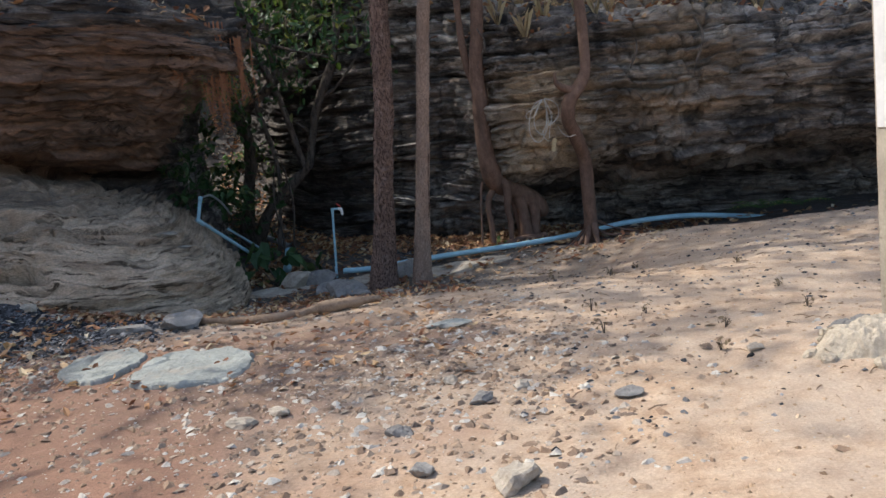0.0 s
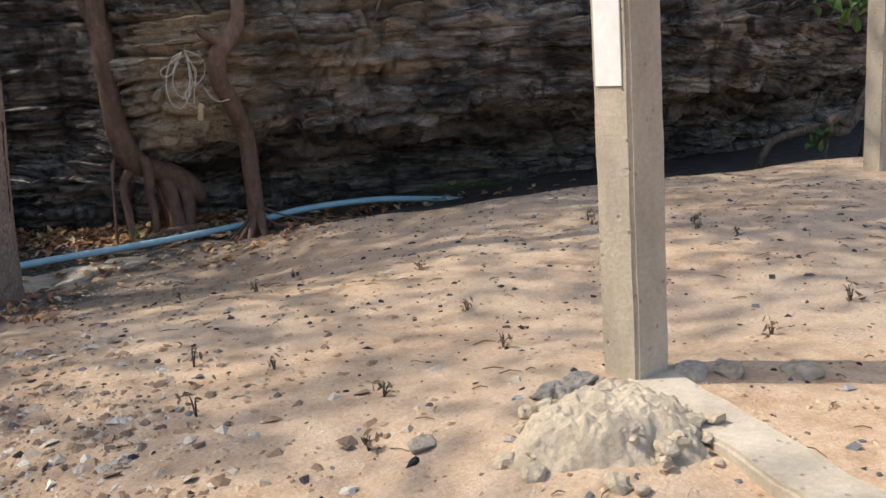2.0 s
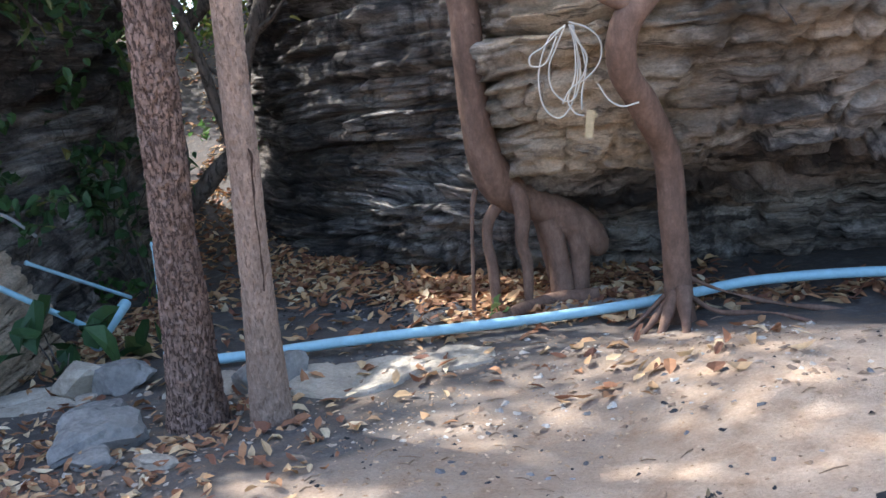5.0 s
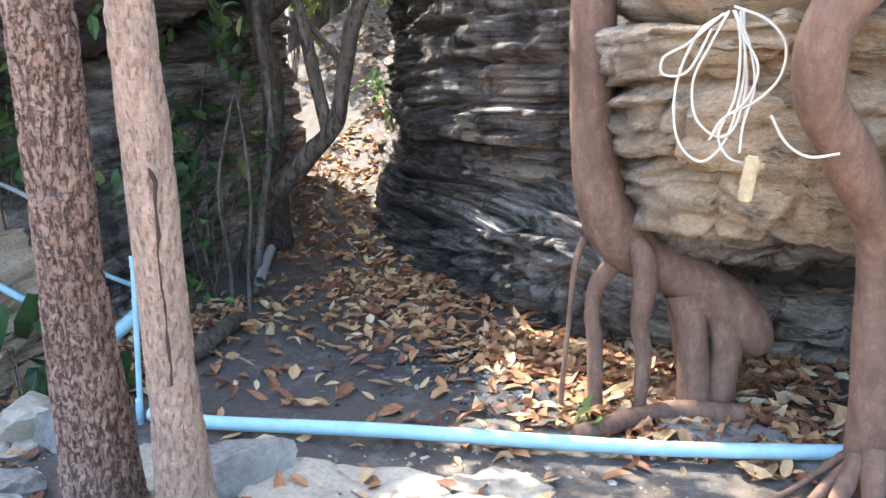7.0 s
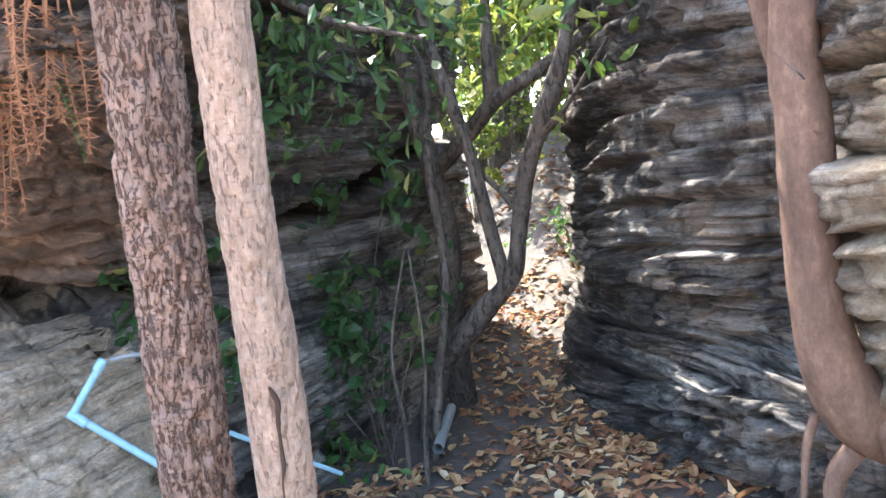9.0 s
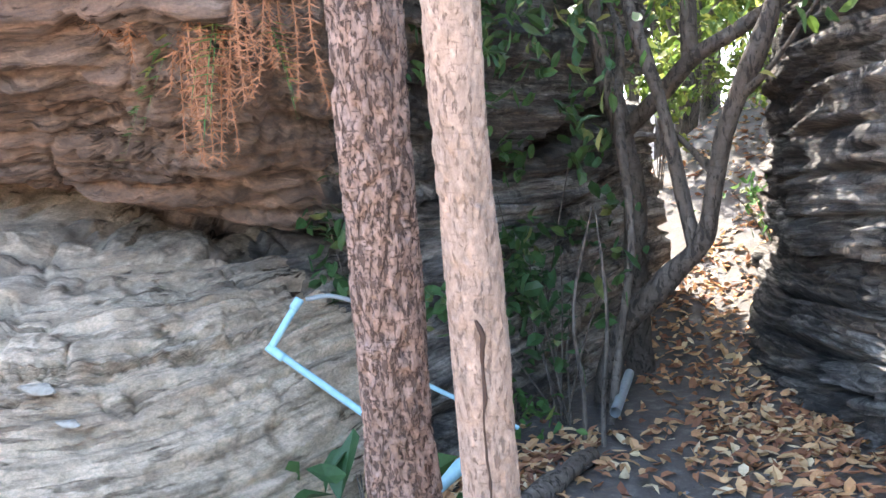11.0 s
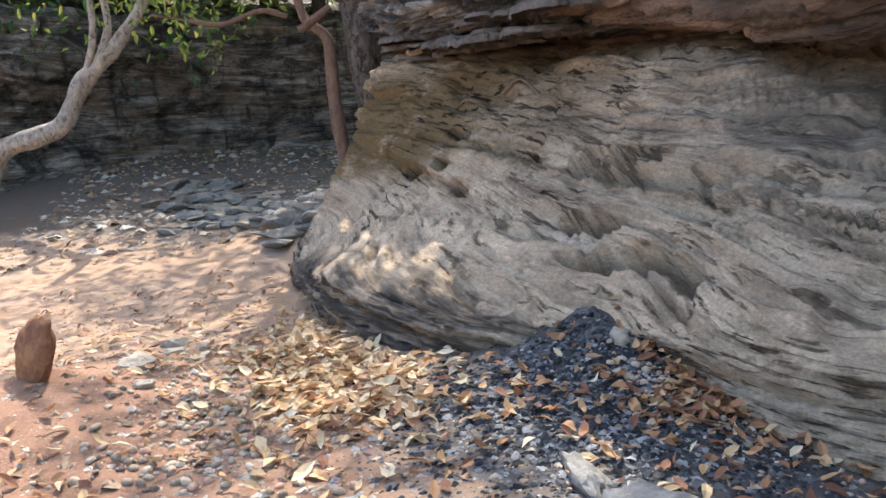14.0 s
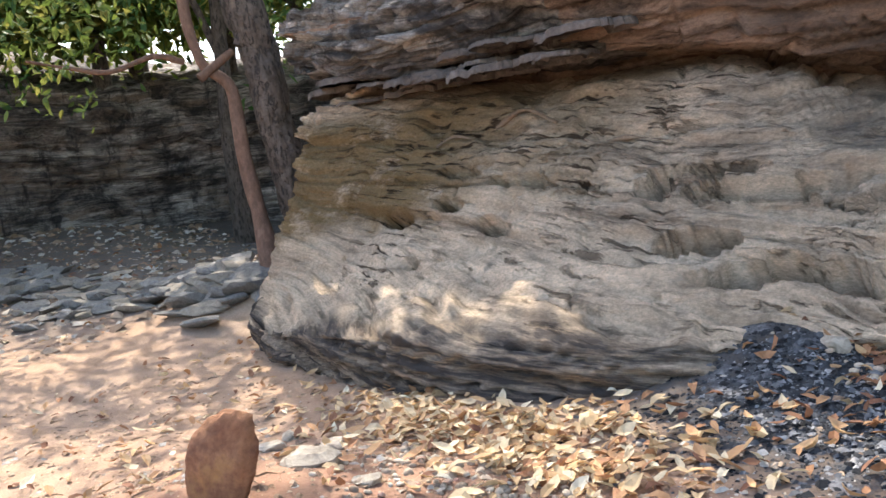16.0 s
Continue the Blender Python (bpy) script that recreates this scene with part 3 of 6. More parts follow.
R_FACE = [(-3.2, 17, 3.4), (-2.1, 14.0, 1.4), (-1.5, 13.0, 1.2), (-0.45, 11.75, 1.2), (0.5, 11.2, 1.2), (0.92, 9.9, 1.3), (2.35, 9.5, 1.3), (3.2, 9.45, 1.4), (5.6, 9.4, 1.3), (8.8, 10.2, 1.2), (14, 12.0, 1.4), (24, 14, 1.4)]
R_TOP = [(-3.2, 17, 5.4), (-2.1, 14.1, 3.6), (-1.5, 13.1, 3.4), (-0.35, 11.9, 3.2), (0.55, 11.3, 2.8), (0.98, 10.15, 2.2), (2.4, 9.7, 2.1), (3.2, 9.7, 2.05), (5.6, 9.7, 1.9), (8.8, 10.5, 1.8), (14, 12.2, 2), (24, 14.2, 2)]
right_rails = [R_FOOT, R_SHELF, R_BROW, R_FACE, R_TOP, inward(R_TOP, 1.2, 0.5), inward(R_TOP, 5.0, 2.4), inward(R_TOP, 6.5, -3)]
# the last function darkens the cliff towards its gully end, at low x
cliff_r = part("cliff_2", rock_mesh("cliff_2", right_rails, 800, 280, [ROCK_DARK], lambda c, rows: np.zeros(len(c)), (0.03, 0.0), (0.26, 0.17, 0.075), 0.08, lambda x, y, z: np.exp(-((x - 1.3) / 0.5) ** 2) * step(z, 0.45, 0.65) * (1 - step(z, 1.5, 1.9)) + 0.25 * step(x, 2.0, 2.4) * (1 - step(x, 3.2, 3.6)) * step(z, 0.9, 1.1), 5, (), lambda x, y, z, k: 0.8 * step(-x + 0.3 * fbm(x * 2, y * 2, z * 2, 2), 0.3, 1.3) + 0 * k))
tagged(cliff_r, "dark weathered bedded sandstone cliff with pale streaks", "rock", kind="structure")

F_FOOT = [(-9.5, -4, -0.5), (-11.3, 0.5, -0.4), (-12.4, 2.4, -0.2), (-14.6, 3.9, 0.0), (-15.8, 6, 0.0), (-15.6, 9, -0.3), (-12, 13, -0.6), (-8, 16, -0.6)]
far_rails = [F_FOOT, inward(F_FOOT, 0.6, 1.5), inward(F_FOOT, 0.4, 2.3), inward(F_FOOT, 0.1, 2.7), inward(F_FOOT, 0.3, 3.4), inward(F_FOOT, 2.0, 3.8), inward(F_FOOT, 8, 4.8)]
cliff_f = part("cliff_3", rock_mesh("cliff_3", far_rails, 360, 120, [ROCK_DARK], lambda c, rows: np.zeros(len(c)), (0.0, 0.02), (0.25, 0.12, 0.05)))
tagged(cliff_f, "shaded dark rock wall behind the dry stream bed", "rock", kind="structure")




# ---------------------------------------------------------------- leaves, twigs and stones
rng = np.random.default_rng(7)
LEAF_FORM = np.array([(0, 0, 0), (0.28, 0.20, 0.05), (0.62, 0.19, 0.07), (1, 0, 0.0), (0.62, -0.19, 0.07), (0.28, -0.20, 0.05), (0.5, 0, -0.02)])
LEAF_TRIS = np.array([(0, 6, 1), (1, 6, 2), (2, 6, 3), (3, 6, 4), (4, 6, 5), (5, 6, 0)])


def turns(n, tilt):
    """n random frames: heading all round, tilt up to some radians."""
    a, b, c = rng.uniform(0, 2 * math.pi, n), rng.normal(0, tilt, n), rng.normal(0, tilt, n)
    ca, sa, cb, sb, cc, sc = np.cos(a), np.sin(a), np.cos(b), np.sin(b), np.cos(c), np.sin(c)
    X = np.stack([ca * cb, sa * cb, sb], -1)
    Y = np.stack([-sa * cc, ca * cc, sc], -1)
    Z = np.cross(X, Y)
    return np.stack([X, Y, Z], 1)


def leaves_at(at, size, tilt, curl=1.0, wide=1.0):
    at = np.asarray(at, float)
    n = len(at)
    R = turns(n, tilt)
    s = size * rng.uniform(0.6, 1.3, n)
    form = LEAF_FORM * (1, wide, curl)
    form = form - (0.5, 0, 0)
    bend = rng.normal(0, 0.16 * curl, n)
    L = np.repeat(form[None], n, 0)
    L[:, :, 2] += bend[:, None] * (L[:, :, 0] ** 2) * 4
    V = np.einsum("nvk,nkj->nvj", L, R) * s[:, None, None] + at[:, None]
    F = (LEAF_TRIS[None] + (np.arange(n) * 7)[:, None, None]).reshape(-1, 3)
    return V.reshape(-1, 3), F


def litter(name, pts, size, mat, label, tilt=0.35, lift=0.012, curl=1.0, wide=1.0):
    pts = np.asarray(pts, float)
    z = ground(pts[:, 0], pts[:, 1]) + lift + np.abs(rng.normal(0, lift * 1.2, len(pts)))
    V, F = leaves_at(np.column_stack([pts, z]), size, tilt, curl, wide)
    return tagged(part(name, mesh_of(name, V, F, mat)), label, "leaves", kind="stuff")


def blot(n, x, y, sx, sy, power=1.0):
    return np.column_stack([rng.normal(x, sx, n), rng.normal(y, sy, n)])


def in_box(n, x0, x1, y0, y1):
    return np.column_stack([rng.uniform(x0, x1, n), rng.uniform(y0, y1, n)])


def stone_mesh(name, size, mat, seed, rough=0.22, res=3):
    """An angular stone: a ball cut by many planes, then weathered."""
    bm = bmesh.new()
    bmesh.ops.create_icosphere(bm, subdivisions=res, radius=1.0)
    r = random.Random(seed)
    planes = []
    for _ in range(13):
        n = Vector((r.uniform(-1, 1), r.uniform(-1, 1), r.uniform(-0.9, 0.9))).normalized()
        planes.append((n, r.uniform(0.5, 0.8)))
    planes.append((Vector((r.uniform(-0.2, 0.2), r.uniform(-0.2, 0.2), 1)).normalized(), 0.55))
    for v in bm.verts:
        for n, d in planes:
            over = v.co.dot(n) - d
            if over > 0:
                v.co -= n * over
        q = v.co * 2.3 + Vector((seed * 3.1, seed * 1.7, 0))
        v.co += v.normal * rough * (noise.noise(q) * 0.5 + noise.noise(q * 3) * 0.25 + noise.noise(q * 8) * 0.12)
        v.co = Vector((v.co.x * size[0] * 1.35, v.co.y * size[1] * 1.35, v.co.z * size[2] * 1.35))
    return from_bm(name, bm, mat)


def from_bm(name, bm, mat, smooth=False):
    me = bpy.data.meshes.new(name)
    bm.to_mesh(me)
    bm.free()
    me.materials.append(mat)
    if smooth:
        me.polygons.foreach_set("use_smooth", np.full(len(me.polygons), True))
    return me


def stone_material(name, a, b_col, spot):
    m, nt, b = material(name, 0.9, 0.2)
    n1 = noisy(nt, coords(nt), 6, 8, 0.7)
    col = ramp(nt, n1, [(0.32, b_col), (0.6, a), (0.78, tuple(min(1, c * 1.2) for c in a))])
    n2 = noisy(nt, coords(nt), 45, 8, 0.75)
    col = mix(nt, 0.6, col, ramp(nt, n2, [(0.3, 0.5), (0.7, 1.25)]), "MULTIPLY")
    col = mix(nt, ramp(nt, noisy(nt, coords(nt), 3, 6, 0.7), [(0.55, 0.0), (0.7, 0.8)]), col, spot)
    info = nt.nodes.new("ShaderNodeObjectInfo")
    col = mix(nt, 0.5, col, ramp(nt, info.outputs["Random"], [(0.0, 0.7), (1.0, 1.2)]), "MULTIPLY")
    paint(nt, b, col)
    relief(nt, b, n2, 0.7, 0.02)
    return m


STONE_PALE = stone_material("pale_stone", (0.56, 0.49, 0.39), (0.38, 0.32, 0.25), (0.3, 0.26, 0.2))
STONE_GREY = stone_material("grey_stone", (0.34, 0.32, 0.29), (0.17, 0.16, 0.15), (0.12, 0.115, 0.11))
STONE_SLATE = stone_material("slaty_stone", (0.2, 0.165, 0.14), (0.09, 0.075, 0.066), (0.3, 0.26, 0.22))
STONE_TAN = stone_material("tan_stone", (0.42, 0.37, 0.30), (0.25, 0.21, 0.17), (0.2, 0.18, 0.15))
STONE_GREEN = stone_material("greenish_concrete", (0.40, 0.41, 0.37), (0.27, 0.28, 0.25), (0.33, 0.28, 0.22))
STONE_RED = stone_material("rusty_stone", (0.34, 0.17, 0.09), (0.16, 0.07, 0.045), (0.38, 0.22, 0.07))
WOOD_DRY = stone_material("weathered_wood", (0.38, 0.27, 0.18), (0.2, 0.135, 0.09), (0.26, 0.2, 0.15))


def stone(x, y, size, mat, label, turn=0, tilt=0.0, sink=0.3, seed=1, name="stone", group="", cat="stone", rough=0.3, res=3, z=None):
    ob = part(name, stone_mesh(name, size, mat, seed, rough=rough, res=res))
    zz = gz(x, y) if z is None else z
    ob.matrix_world = pose(x, y, zz + size[2] * (0.7 - sink), tilt, 0, turn)
    return tagged(ob, label, cat, group)


def gravel(name, pts, lo, hi, mat, label):
    """Many small angular stones in one mesh."""
    pts = np.asarray(pts, float)
    n = len(pts)
    base = np.array([(1, 0, 0), (0.2, 0.9, 0.1), (-0.9, 0.4, 0), (-0.6, -0.8, 0.05), (0.5, -0.8, 0), (0.1, 0.05, 0.75), (0.5, 0.3, 0.55), (-0.4, -0.2, 0.6)])
    tris = np.array([(0, 1, 6), (1, 5, 6), (1, 2, 5), (2, 7, 5), (2, 3, 7), (3, 4, 7), (4, 5, 7), (4, 0, 6), (4, 6, 5)])
    R = turns(n, 0.25)
    s = lo * (hi / lo) ** (rng.uniform(0, 1, n) ** 2.2)
    L = base[None] * rng.uniform(0.6, 1.3, (n, 8, 3)) * np.array([1, 0.8, 0.7])
    z = ground(pts[:, 0], pts[:, 1]) - 0.12 * s
    V = np.einsum("nvk,nkj->nvj", L, R) * s[:, None, None] + np.column_stack([pts, z])[:, None]
    F = (tris[None] + (np.arange(n) * 8)[:, None, None]).reshape(-1, 3)
    return tagged(part(name, mesh_of(name, V.reshape(-1, 3), F, mat)), label, "gravel", kind="stuff")


def crumb_material(name, stops):
    m, nt, b = material(name, 0.95, 0.15)
    col = ramp(nt, island(nt), stops)
    n2 = noisy(nt, coords(nt), 90, 5, 0.7)
    paint(nt, b, mix(nt, 0.6, col, ramp(nt, n2, [(0.3, 0.55), (0.7, 1.25)]), "MULTIPLY"))
    relief(nt, b, n2, 0.4, 0.006)
    return m


CRUMB_MIXED = crumb_material("mixed_gravel", [(0.0, (0.14, 0.11, 0.09)), (0.3, (0.3, 0.2, 0.13)), (0.6, (0.4, 0.3, 0.21)), (0.85, (0.46, 0.42, 0.36)), (1.0, (0.58, 0.54, 0.46))])
CRUMB_SAND = crumb_material("sandy_crumbs", [(0.0, (0.2, 0.13, 0.08)), (0.4, (0.42, 0.29, 0.18)), (1.0, (0.58, 0.44, 0.3))])
CRUMB_DARK = crumb_material("charred_crumbs", [(0.0, (0.016, 0.016, 0.018)), (0.5, (0.055, 0.057, 0.06)), (0.82, (0.16, 0.16, 0.165)), (1.0, (0.38, 0.37, 0.36))])


# ---------------------------------------------------------------- trees
def crown(name, centres, per, spread, size, mat, clump=0.28, tilt=0.8, wide=1.0):
    """A crown of leaves gathered in clumps on a scatter of twig ends."""
    pts = []
    for (x, y, z), n in zip(centres, per):
        k = max(3, n // 14)
        twigs = np.column_stack([rng.normal(0, s, k) for s in spread]) + (x, y, z)
        pick = rng.integers(0, k, n)
        pts.append(twigs[pick] + rng.normal(0, clump, (n, 3)))
    V, F = leaves_at(np.vstack(pts), size, tilt, 1.0, wide)
    return mesh_of(name, V, F, mat)


def tree(points, radii, mat, label, limbs=(), leaf=None, name="tree", **kw):
    t = empty(name, points[0])
    under(limb("trunk", points, radii, mat, None, **kw), t)
    for pts, rad in limbs:
        under(limb("branch", pts, rad, mat, None, seg=12, n=22, rough=0.006, lump=0.006), t)
    if leaf is not None:
        under(part("crown", leaf), t)
    return tagged(t, label, "tree")


tree([(-0.6, 8.8, -0.5), (-0.575, 8.775, -0.18), (-0.488, 8.67, 0.5), (-0.418, 8.6, 1.1), (-0.35, 8.53, 1.7), (-0.2, 8.4, 4), (0.0, 8.5, 7.5)], [0.2, 0.135, 0.097, 0.091, 0.088, 0.08, 0.05], BARK_DARK,
     "straight tree trunk with dark flaky brown bark", [([(-0.15, 8.45, 5), (0.8, 8.2, 6.2), (1.9, 7.8, 7)], [0.05, 0.035, 0.015]), ([(-0.1, 8.45, 5.6), (-0.9, 8.9, 6.8), (-1.5, 9.4, 7.6)], [0.05, 0.03, 0.012])],
     crown("crown", [(0.9, 8.0, 7.4), (-0.8, 9.0, 7.8), (0.2, 8.6, 8.6)], (900, 900, 900), (1.0, 0.9, 0.6), 0.17, LEAF_GREEN), seg=84, n=460, plates=0.012, lump=0.006)
tree([(-0.2, 8.78, -0.5), (-0.19, 8.75, -0.2), (-0.11, 8.64, 0.5), (-0.04, 8.55, 1.1), (0.03, 8.46, 1.7), (0.3, 8.2, 4), (0.6, 8.1, 7.0)], [0.14, 0.098, 0.068, 0.063, 0.06, 0.055, 0.035], BARK_PALE,
     "slender leaning tree trunk with pale pinkish bark", [([(0.4, 8.15, 5), (1.3, 7.9, 6.0), (2.2, 7.6, 6.6)], [0.04, 0.025, 0.012])],
     crown("crown", [(1.5, 7.8, 7.0), (0.6, 8.4, 7.8)], (900, 800), (0.9, 0.9, 0.6), 0.17, LEAF_GREEN), seg=72, n=420, plates=0.004, lump=0.003)

CRACK = simple("torn_dark_bark", (0.07, 0.045, 0.035), 0.95, 0.1, 0.3, 40, 0.4)
pale_tree = bpy.data.objects["tree.001"]
crack_line = spline([(0.0, 8.515, 0.98), (-0.02, 8.543, 0.84), (-0.024, 8.548, 0.74), (-0.042, 8.563, 0.6), (-0.047, 8.578, 0.48), (-0.064, 8.598, 0.36)], 22)
crack_line[:, :2] += np.array([0.008, 0.0085]) * vnoise(np.arange(22) * 0.83, 0.5, 0.5)[:, None]
under(limb("bark_crack", crack_line, 0.0035 + 0.0025 * vnoise(np.arange(22) * 0.6, 2.5, 0.5), CRACK, None, seg=8, n=110, rough=0.003, freq=40), pale_tree)

# fig with a kinked trunk, its roots spread over the bank
fig_c = tree([(1.74, 9.98, -0.42), (1.745, 9.97, -0.15), (1.74, 9.93, 0.25), (1.73, 9.9, 0.62), (1.63, 9.72, 0.9), (1.53, 9.56, 1.12), (1.55, 9.5, 1.32), (1.7, 9.52, 1.5), (1.76, 9.56, 1.75), (1.74, 9.66, 2.6), (1.6, 9.9, 4.5)],
             [0.12, 0.082, 0.074, 0.076, 0.072, 0.073, 0.074, 0.062, 0.055, 0.05, 0.03], BARK_SMOOTH, "crooked smooth-barked fig trunk growing against the rock",
             [([(1.6, 9.5, 1.4), (1.42, 9.42, 1.5), (1.4, 9.4, 1.62)], [0.05, 0.035, 0.02])], crown("crown", [(1.6, 10.0, 4.6)], (500,), (0.7, 0.6, 0.4), 0.15, LEAF_GREEN), seg=48, n=260, rough=0.004, lump=0.007)
for pts, r in (([(1.72, 9.9, -0.12), (1.62, 9.72, -0.3), (1.55, 9.58, -0.34), (1.5, 9.45, -0.37)], 0.026), ([(1.77, 9.9, -0.1), (1.76, 9.7, -0.26), (1.72, 9.55, -0.32), (1.73, 9.42, -0.36)], 0.032),
               ([(1.8, 9.95, -0.15), (1.95, 9.85, -0.22), (2.2, 9.78, -0.22), (2.45, 9.7, -0.28)], 0.013), ([(1.7, 9.98, -0.12), (1.45, 9.85, -0.3), (1.2, 9.72, -0.34), (0.95, 9.6, -0.37)], 0.014),
               ([(1.8, 10.0, -0.05), (2.0, 10.05, -0.16), (2.3, 10.0, -0.24), (2.7, 10.05, -0.32)], 0.011), ([(1.7, 9.95, -0.15), (1.5, 9.7, -0.3), (1.25, 9.45, -0.33), (1.1, 9.42, -0.36)], 0.016)):
    under(limb("root", pts, [r * 1.5, r, r * 0.8, r * 0.4], BARK_SMOOTH, None, seg=12, n=40, rough=0.006, lump=0.01), fig_c)

# fig on stilt roots
fig_d = tree([(0.90, 10.59, 0.36), (0.83, 10.55, 0.4), (0.74, 10.44, 0.52), (0.68, 10.35, 0.75), (0.66, 10.33, 1.1), (0.67, 10.31, 1.5), (0.66, 10.31, 1.8), (0.76, 10.37, 3), (0.60, 10.57, 5)],
             [0.09, 0.11, 0.118, 0.098, 0.09, 0.088, 0.082, 0.06, 0.03], BARK_SMOOTH, "smooth brown fig trunk standing on thick stilt roots",
             [([(0.67, 10.41, 1.5), (0.57, 10.37, 1.8), (0.52, 10.35, 2.3), (0.54, 10.37, 3)], [0.05, 0.045, 0.04, 0.03]), ([(0.70, 10.39, 1.75), (0.85, 10.29, 1.86), (0.95, 10.27, 1.85)], [0.035, 0.03, 0.02])],
             crown("crown", [(0.60, 10.77, 5.0)], (500,), (0.7, 0.6, 0.4), 0.15, LEAF_GREEN), seg=48, n=220, rough=0.004, lump=0.006)
for pts, rad in (([(0.76, 10.5, 0.44), (0.92, 10.55, 0.36), (1.08, 10.6, 0.26), (1.22, 10.63, 0.15), (1.3, 10.66, 0.05), (1.34, 10.74, -0.02)], [0.085, 0.1, 0.115, 0.115, 0.09, 0.03]),
                 ([(1.02, 10.55, 0.24), (1.05, 10.54, 0.1), (1.07, 10.53, -0.08), (1.09, 10.52, -0.4)], [0.085, 0.07, 0.068, 0.1]),
                 ([(1.19, 10.58, 0.14), (1.2, 10.57, 0.02), (1.19, 10.56, -0.12), (1.16, 10.55, -0.4)], [0.075, 0.062, 0.06, 0.08]),
                 ([(0.78, 10.42, 0.5), (0.86, 10.4, 0.44), (0.88, 10.39, 0.3), (0.86, 10.38, 0.14), (0.88, 10.38, 0.0), (0.87, 10.37, -0.3)], [0.03, 0.05, 0.048, 0.04, 0.036, 0.03]),
                 ([(0.72, 10.47, 0.36), (0.66, 10.45, 0.27), (0.64, 10.44, 0.14), (0.66, 10.43, 0.0), (0.67, 10.42, -0.3)], [0.04, 0.034, 0.03, 0.03, 0.035]),
                 ([(0.60, 10.45, 0.48), (0.57, 10.41, 0.35), (0.55, 10.39, 0.1), (0.53, 10.37, -0.15), (0.52, 10.37, -0.35)], [0.012, 0.01, 0.009, 0.01, 0.01]),
                 ([(0.95, 10.6, 0.3), (0.97, 10.62, 0.15), (1.0, 10.63, -0.05), (1.02, 10.65, -0.35)], [0.04, 0.034, 0.03, 0.03])):
    under(limb("root", pts, rad, BARK_SMOOTH, None, seg=30, n=70, rough=0.004, lump=0.008), fig_d)

# forked tree and its dark neighbour in the gully
tree([(-2.5, 12.1, -0.4), (-2.4, 12.05, -0.1), (-2.2, 12.0, 0.28), (-1.85, 12.0, 0.6), (-1.6, 12.0, 0.85), (-1.5, 12.0, 1.2), (-1.38, 12.0, 1.6), (-1.05, 12.0, 2.3), (-0.9, 12.1, 3.4)], [0.1, 0.085, 0.075, 0.075, 0.072, 0.06, 0.058, 0.052, 0.03], BARK_GREY,
     "forked grey-brown tree leaning out of the gully", [([(-1.65, 12.0, 0.82), (-1.72, 12.0, 1.1), (-1.85, 12.0, 1.7), (-2.1, 12.0, 2.45), (-2.3, 12.1, 3.4)], [0.06, 0.05, 0.046, 0.044, 0.025]),
      ([(-1.5, 12.0, 1.25), (-1.75, 12.1, 1.45), (-2.0, 12.2, 1.6)], [0.03, 0.022, 0.012]), ([(-1.3, 12.0, 1.7), (-1.05, 11.9, 1.85), (-0.75, 11.9, 2.2)], [0.03, 0.02, 0.01])],
     crown("crown", [(-1.6, 12.6, 3.3), (-1.0, 12.4, 3.0)], (420, 320), (0.6, 0.5, 0.35), 0.13, LEAF_BRIGHT), seg=40, n=220, rough=0.008, lump=0.012)
tree([(-2.75, 12.9, -0.3), (-2.6, 12.7, 0.4), (-2.45, 12.5, 0.95), (-2.5, 12.5, 1.5), (-2.7, 12.5, 2.2), (-2.95, 12.6, 3.2)], [0.12, 0.09, 0.08, 0.075, 0.065, 0.05], BARK_GREY, "dark leaning tree trunk against the gully wall",
     [([(-2.5, 12.5, 1.6), (-2.15, 12.5, 1.85), (-1.9, 12.5, 2.05), (-1.5, 12.6, 2.25), (-1.1, 12.8, 2.55)], [0.065, 0.06, 0.055, 0.05, 0.035]), ([(-1.95, 12.5, 2.02), (-1.95, 12.5, 2.3), (-2.0, 12.6, 2.9)], [0.06, 0.05, 0.03]),
      ([(-2.6, 12.45, 2.6), (-2.3, 12.2, 2.2), (-2.15, 11.95, 1.6), (-1.98, 11.8, 0.9), (-2.0, 11.7, 0.35), (-2.1, 11.65, -0.35)], [0.02, 0.025, 0.03, 0.03, 0.026, 0.025])],
     crown("crown", [(-2.9, 12.9, 3.4), (-2.0, 12.9, 3.1)], (400, 400), (0.6, 0.5, 0.35), 0.13, LEAF_GREEN), seg=36, n=160, rough=0.012, lump=0.02)
for i, (x, y) in enumerate(((-1.95, 11.2), (-1.82, 11.22))):
    s_ = tree([(x, y, -0.4), (x + 0.02, y, 0.0), (x - 0.03 + 0.1 * i, y, 0.5), (x + 0.06 * (1 - 2 * i), y + 0.1, 1.1)], [0.018, 0.014, 0.011, 0.006], BARK_GREY, "thin bare sapling stem in dark soil", name="sapling", seg=10, n=50, rough=0.002)


